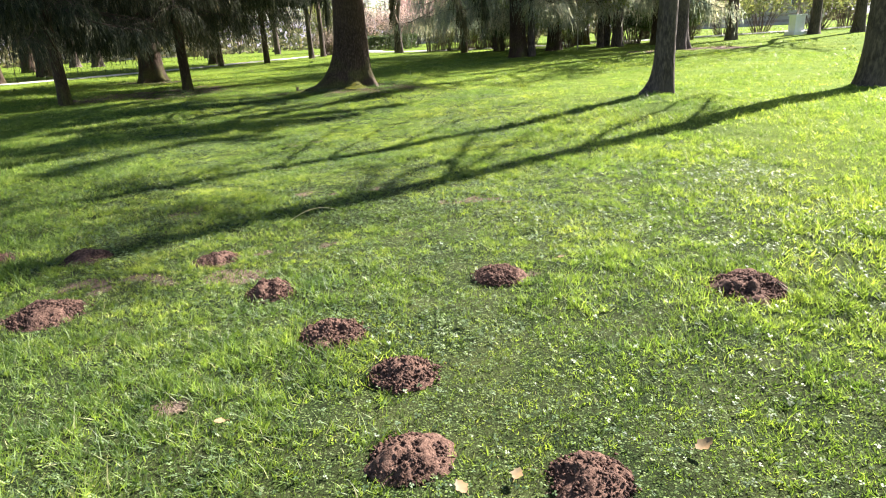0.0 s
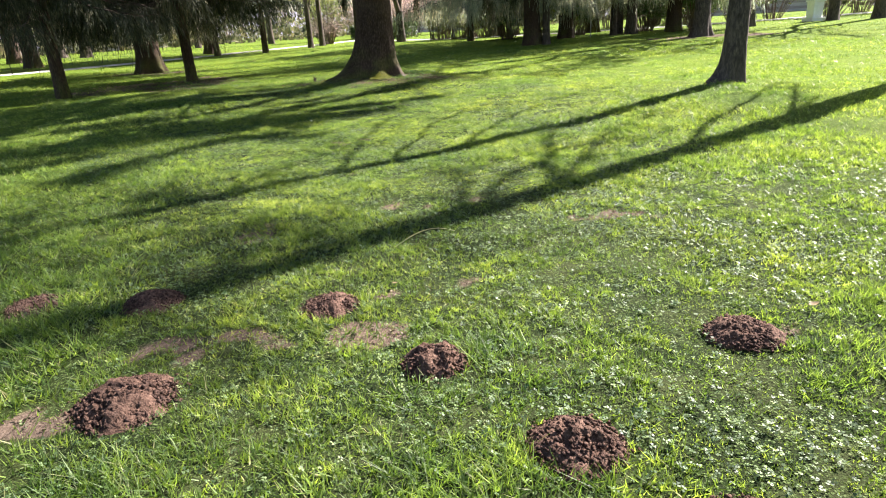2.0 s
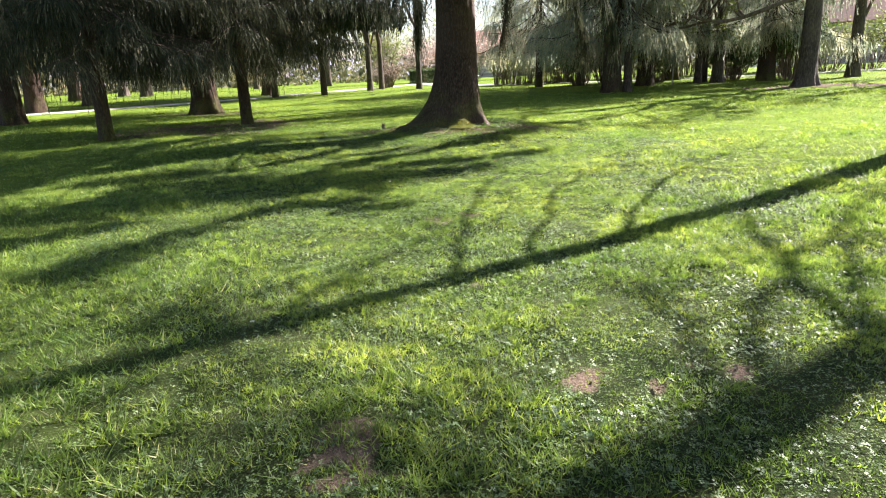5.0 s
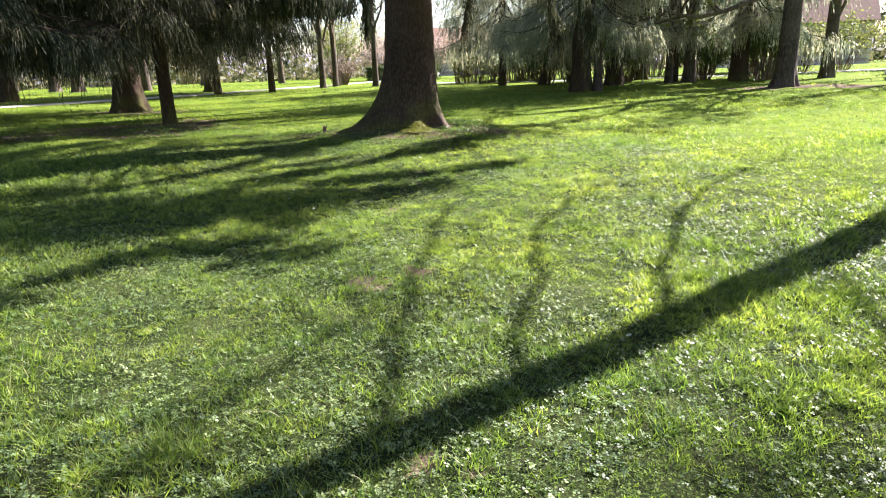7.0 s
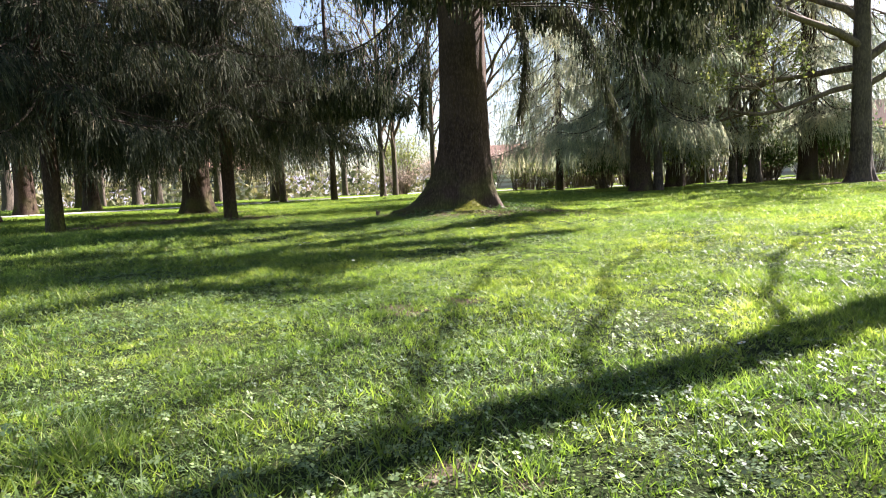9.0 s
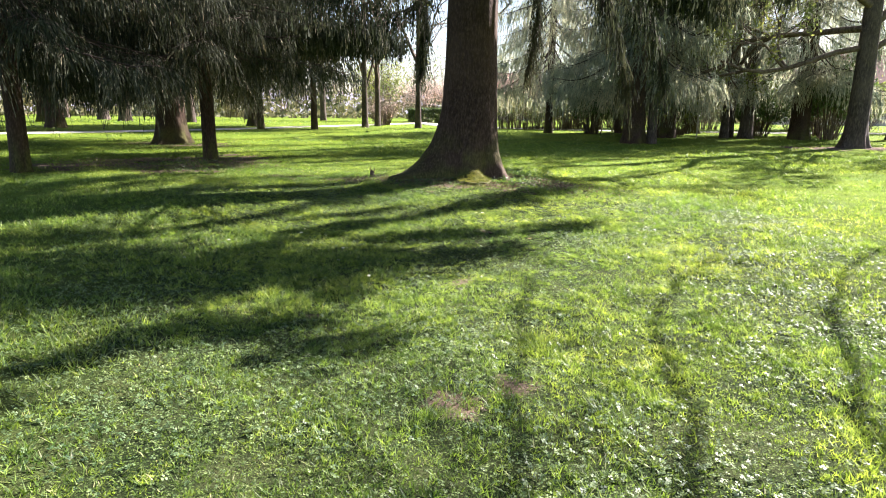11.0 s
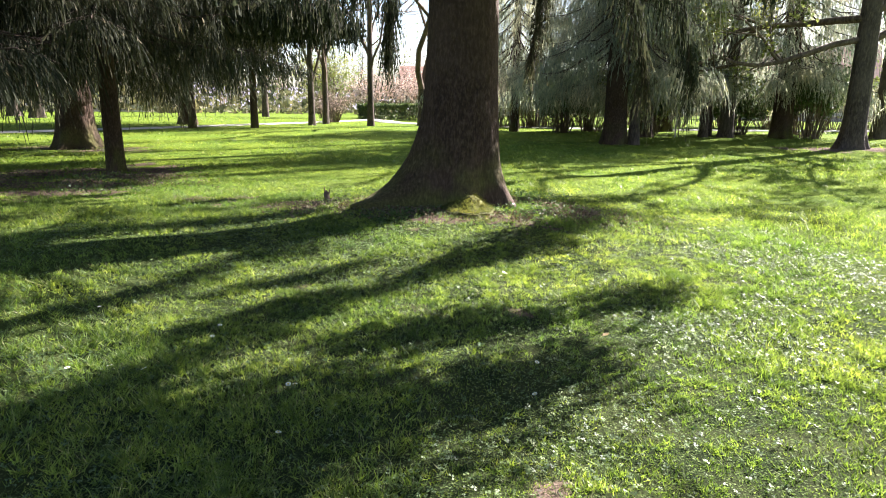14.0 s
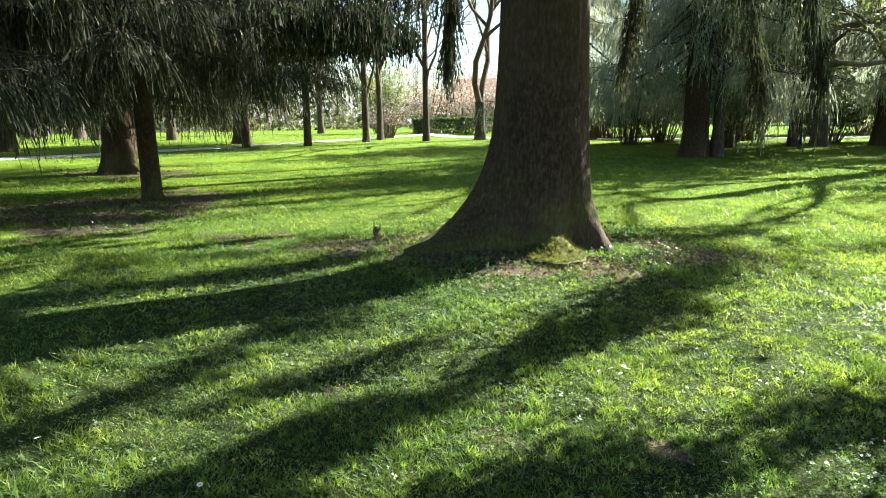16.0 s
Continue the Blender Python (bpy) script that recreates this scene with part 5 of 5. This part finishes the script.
# ---- small things on the lawn ----
def disc(name, r, z, dome, seg, material, parent, label=""):
    bm = bmesh.new()
    rings = [[bm.verts.new((r * f * math.cos(k * 6.283 / seg), r * f * math.sin(k * 6.283 / seg), z + dome * (1 - f * f))) for k in range(seg)] for f in (0.5, 1.0)]
    top = bm.verts.new((0, 0, z + dome))
    for k in range(seg):
        bm.faces.new((top, rings[0][k], rings[0][(k + 1) % seg]))
        bm.faces.new((rings[0][k], rings[1][k], rings[1][(k + 1) % seg], rings[0][(k + 1) % seg]))
    me = bpy.data.meshes.new(name)
    bm.to_mesh(me)
    bm.free()
    return part(name, me, material, parent, label)


def daisy():
    flower = thing("daisy", (0, 0, 0), "small white daisy flowering in the grass", "flower", "daisies in the lawn")
    t = Tubes()
    t.add([(0, 0, -0.02), (0.003, 0, 0.03), (0, 0.002, 0.062)], [0.0015, 0.0014, 0.0012], 5)
    part("stem", t.mesh("stem"), GRASS, flower)
    v = []
    for k in range(13):
        a = k * 6.283 / 13
        c, s2 = math.cos(a), math.sin(a)
        v += [(0.004 * c, 0.004 * s2, 0.062), (0.010 * c - 0.0028 * s2, 0.010 * s2 + 0.0028 * c, 0.064), (0.016 * c, 0.016 * s2, 0.063), (0.010 * c + 0.0028 * s2, 0.010 * s2 - 0.0028 * c, 0.064)]
    part("petals", mesh("petals", v, None, np.arange(52).reshape(-1, 4)), PETAL, flower, "ring of white petals")
    disc("eye", 0.0045, 0.0635, 0.002, 10, YELLOW, flower, "yellow flower centre")
    return flower


YELLOW = plain_mat("yellow_pollen", (0.7, 0.5, 0.05), 0.8, 0.1)
first = daisy()
DAISIES = [(-3.64, 15.34), (-3.6, 15.4), (-3.57, 15.35), (-3.59, 15.3), (-6.32, 14.18), (-5.4, 13.98), (-3.28, 14.46), (-5.99, 12.6), (-5.91, 13.27), (-4.72, 13.25), (-4.67, 13.23),
           (-5.71, 13.32), (-5.5, 13.32), (-3.44, 13.71), (-3.44, 13.31), (-4.21, 12.36), (-5.37, 13.82), (-4.61, 12.77), (-1.69, 9.46), (-1.51, 9.72), (-3.82, 7.55)]
for k, (x, y) in enumerate(DAISIES):
    m = pose(x, y, ground_at(x, y), (k * 37) % 40 - 20, (k * 53) % 40 - 20, k * 71)
    if k:
        copy_thing(first, m)
    else:
        first.matrix_basis = m


def dry_leaf(x, y, size, rz, tilt):
    leaf = thing("dry_leaf", (x, y, ground_at(x, y) + 0.035), "curled dry brown leaf lying in the grass", "leaf", "dry leaves on the lawn", rz=rz)
    n = 9
    u = np.linspace(0, 1, n)
    w = size * 0.38 * np.sin(np.pi * u ** 0.8) * (1 + 0.25 * np.sin(u * 19))
    v = np.concatenate([np.stack([size * (u - 0.5), w * sgn, 0.25 * abs(sgn) * w + tilt * size * u * u], -1) for sgn in (-1, 0, 1)])
    i = np.arange(n - 1)
    me = mesh("blade", v, None, np.concatenate([np.stack([i + o, i + o + 1, i + o + n + 1, i + o + n], -1) for o in (0, n)]), True)
    part("blade", me, DRY, leaf)
    t = Tubes()
    t.add([(-size * 0.8, 0, 0.0), (-size * 0.5, 0, 0.004)], [0.0012, 0.0016], 5)
    part("stalk", t.mesh("stalk"), DRY, leaf)


for x, y, size, rz, tilt in ((0.97, 2.87, 0.07, 20, 0.5), (0.3, 2.7, 0.055, 70, 0.2), (0.11, 2.62, 0.06, 130, 0.3), (-0.91, 2.95, 0.05, 200, 0.2), (-2.95, 14.2, 0.05, 40, 0.2), (-1.6, 5.3, 0.045, 300, 0.3), (0.6, 4.9, 0.05, 10, 0.3)):
    dry_leaf(x, y, size, rz, tilt)

stem = Tubes()
sa = np.linspace(0, 1, 12)
stem.add(np.stack([-1.72 + 0.42 * sa, 6.0 + 0.16 * sa, ground_at(-1.5, 6.1) + 0.02 + 0.10 * np.sin(np.pi * sa * 0.8)], -1), np.linspace(0.0035, 0.0015, 12), 6)
straw = part("grass_stalk", stem.mesh("grass_stalk"), STRAW)
tagged(straw, "long dry bent grass stalk arching over the lawn", "grass stalk")


def root_stub(x, y):
    stub = thing("broken_sapling", (x, y, ground_at(x, y)), "broken brown stub sticking up beside the roots", "stub")
    t = Tubes()
    t.add([(0, 0, -0.08), (0, 0, 0.03), (-0.015, 0.01, 0.09), (-0.02, 0.0, 0.13)], [0.07, 0.05, 0.035, 0.02], 9, 0.6)
    part("stump", t.mesh("stump"), TWIG, stub)
    for k, (dx, dz) in enumerate(((-0.03, 0.08), (0.03, 0.05))):
        t = Tubes()
        t.add([(dx * 0.5, 0, 0.09), (dx, 0.01 * k, 0.12), (dx * 1.3, 0, 0.12 + dz)], [0.02, 0.014, 0.003], 5, 0.4)
        part("splinter", t.mesh("splinter"), TWIG, stub)


root_stub(-6.0, 18.85)


def tuft(name, at, count, radius, tall, wide, material, label, parent=None):
    r = np.random.default_rng(int(abs(at[0] * 100)))
    a, f = r.random(count) * 6.283, np.sqrt(r.random(count)) * radius
    x, y = at[0] + f * np.cos(a), at[1] + f * np.sin(a)
    z = height(x, y) - 0.01
    h = tall * (0.5 + 0.7 * r.random(count)) * (1.7 - 1.3 * f / radius)
    b = r.random(count) * 6.283
    lx, ly = 0.6 * h * np.cos(b), 0.6 * h * np.sin(b)
    sx, sy = np.cos(b + 1.57) * wide / 2, np.sin(b + 1.57) * wide / 2
    v = np.stack([np.stack([x - sx, y - sy, z], -1), np.stack([x + sx, y + sy, z], -1), np.stack([x + lx, y + ly, z + h], -1)], 1).reshape(-1, 3)
    return tagged(part(name, mesh(name, v, np.arange(len(v)).reshape(-1, 3)), material), label, "grass tuft", "", "stuff")


tuft("root_grass", (-3.9, 17.36), 1500, 0.3, 0.06, 0.004, MOSSY, "yellow-green mossy grass tuft at the root", None)


def litter(at, count, spread, seed, label):
    """Fallen leaves and cone scales round the roots."""
    r = np.random.default_rng(seed)
    a, f = r.random(count) * 6.283, 0.75 + np.abs(r.normal(size=count)) * spread
    x, y = at[0] + f * np.cos(a) * 1.5, at[1] + f * np.sin(a) * 0.75
    at = np.stack([x, y, height(x, y) + 0.012 + 0.02 * r.random(count)], -1)
    return tagged(part("leaf_litter", leaf_cloud("leaf_litter", at, 0.015, count, 0.004, seed), LITTER), label, "litter", "", "stuff")


litter((-4.09, 18.15), 9000, 0.38, 4, "dry leaf litter scattered round the spruce roots")
litter((-11.1, 20.7), 6000, 0.6, 8, "dry leaf litter on the bare soil under the slim spruce")

for k, (x, y) in enumerate(((-2.98, 8.22), (-2.56, 8.42), (-3.15, 8.05), (-2.36, 8.45), (-1.72, 8.5), (-2.2, 8.7), (-3.3, 8.4), (-2.75, 8.12))):
    tuft("grass_tuft", (x, y), 26, 0.06, 0.085 + 0.01 * (k % 3), 0.005, GRASS, "taller tuft of bright grass blades in the lawn")


WEED = leaf_mat("weed_leaf", (0.04, 0.085, 0.03), (0.09, 0.15, 0.055), (0.16, 0.25, 0.05), 0.5, 0.3, 0.35, 2)


def weed():
    """A flat rosette of pointed, toothed leaves."""
    plant = thing("dandelion_rosette", (0, 0, 0), "low rosette of grey-green dandelion leaves in the lawn", "plant", "rosettes in the lawn")
    for k in range(8):
        a, long = k * 0.785 + 0.3 * math.sin(k * 3.1), 0.05 + 0.02 * math.sin(k * 1.9)
        u = np.linspace(0, 1, 8)
        w = long * (0.05 + 0.2 * np.sin(np.pi * u ** 1.4)) * (1 + 0.3 * np.cos(u * 22)) * (1 - u ** 6)
        z = 0.012 + long * (0.4 * np.sin(np.pi * 0.75 * u))
        rows = []
        for side in (-1, 0, 1):
            px, py = long * u, side * w
            rows.append(np.stack([px * math.cos(a) - py * math.sin(a), px * math.sin(a) + py * math.cos(a), z + 0.4 * abs(side) * w], -1))
        i = np.arange(7)
        part("leaf", mesh("leaf", np.concatenate(rows), None, np.concatenate([np.stack([i + o, i + o + 1, i + o + 9, i + o + 8], -1) for o in (0, 8)]), True), WEED, plant)
    return plant


first_weed = weed()
spots = np.random.default_rng(12)
made = 0
while made < 24:
    x, y = -5.5 + 7 * spots.random(), 2.6 + 12 * spots.random()
    if strip_dist(x, y) > 2.2 or near_hill(np.array(x), np.array(y)) < 1.4:
        continue
    m = pose(x, y, ground_at(x, y) + 0.004, 0, 0, 360 * spots.random()) @ Matrix.Diagonal((*[0.5 + 0.45 * spots.random()] * 3, 1))
    if made:
        copy_thing(first_weed, m)
    else:
        first_weed.matrix_basis = m
    made += 1


def root_weeds(spots, seed):
    """Small leafy weeds crowding round the foot of the great spruce."""
    r = np.random.default_rng(seed)
    at = []
    for x, y, wide, count in spots:
        px, py = x + r.normal(size=count) * wide, y + r.normal(size=count) * wide * 0.6
        at.append(np.stack([px, py, height(px, py) + 0.01 + 0.09 * r.random(count) ** 1.6], -1))
    at = np.concatenate(at)
    at = at[np.hypot(at[:, 0] - BIG_AT[0], at[:, 1] - BIG_AT[1]) > 0.62]
    return tagged(part("root_weeds", leaf_cloud("root_weeds", at, 0.017, len(at), 0.01, seed), WEED), "small green weeds crowding round the spruce roots", "weeds", "", "stuff")


root_weeds([(-3.25, 18.7, 0.16, 500), (-2.95, 19.2, 0.22, 420), (-3.4, 17.6, 0.2, 260), (-4.8, 17.2, 0.22, 260), (-5.3, 19.3, 0.25, 260), (-3.0, 18.0, 0.2, 200), (-10.7, 20.6, 0.5, 500), (-9.9, 19.3, 0.4, 300)], 17)


def worn_litter(count, seed):
    """Dry bits of stalk and leaf lying on the worn patches of the lawn."""
    r = np.random.default_rng(seed)
    x, y = -4.6 + 6.6 * r.random(count), 2.8 + 13 * r.random(count)
    ok = (bare(x, y) > 0.25 + 0.5 * r.random(count)) & (near_hill(x, y) > 1.0)
    x, y = x[ok], y[ok]
    at = np.stack([x, y, height(x, y) + 0.004 + 0.008 * r.random(len(x))], -1)
    return tagged(part("dry_litter", leaf_cloud("dry_litter", at, 0.009, len(at) * 2, 0.006, seed), LITTER), "dry straw and leaf bits on the worn patches", "litter", "", "stuff")


worn_litter(26000, 9)
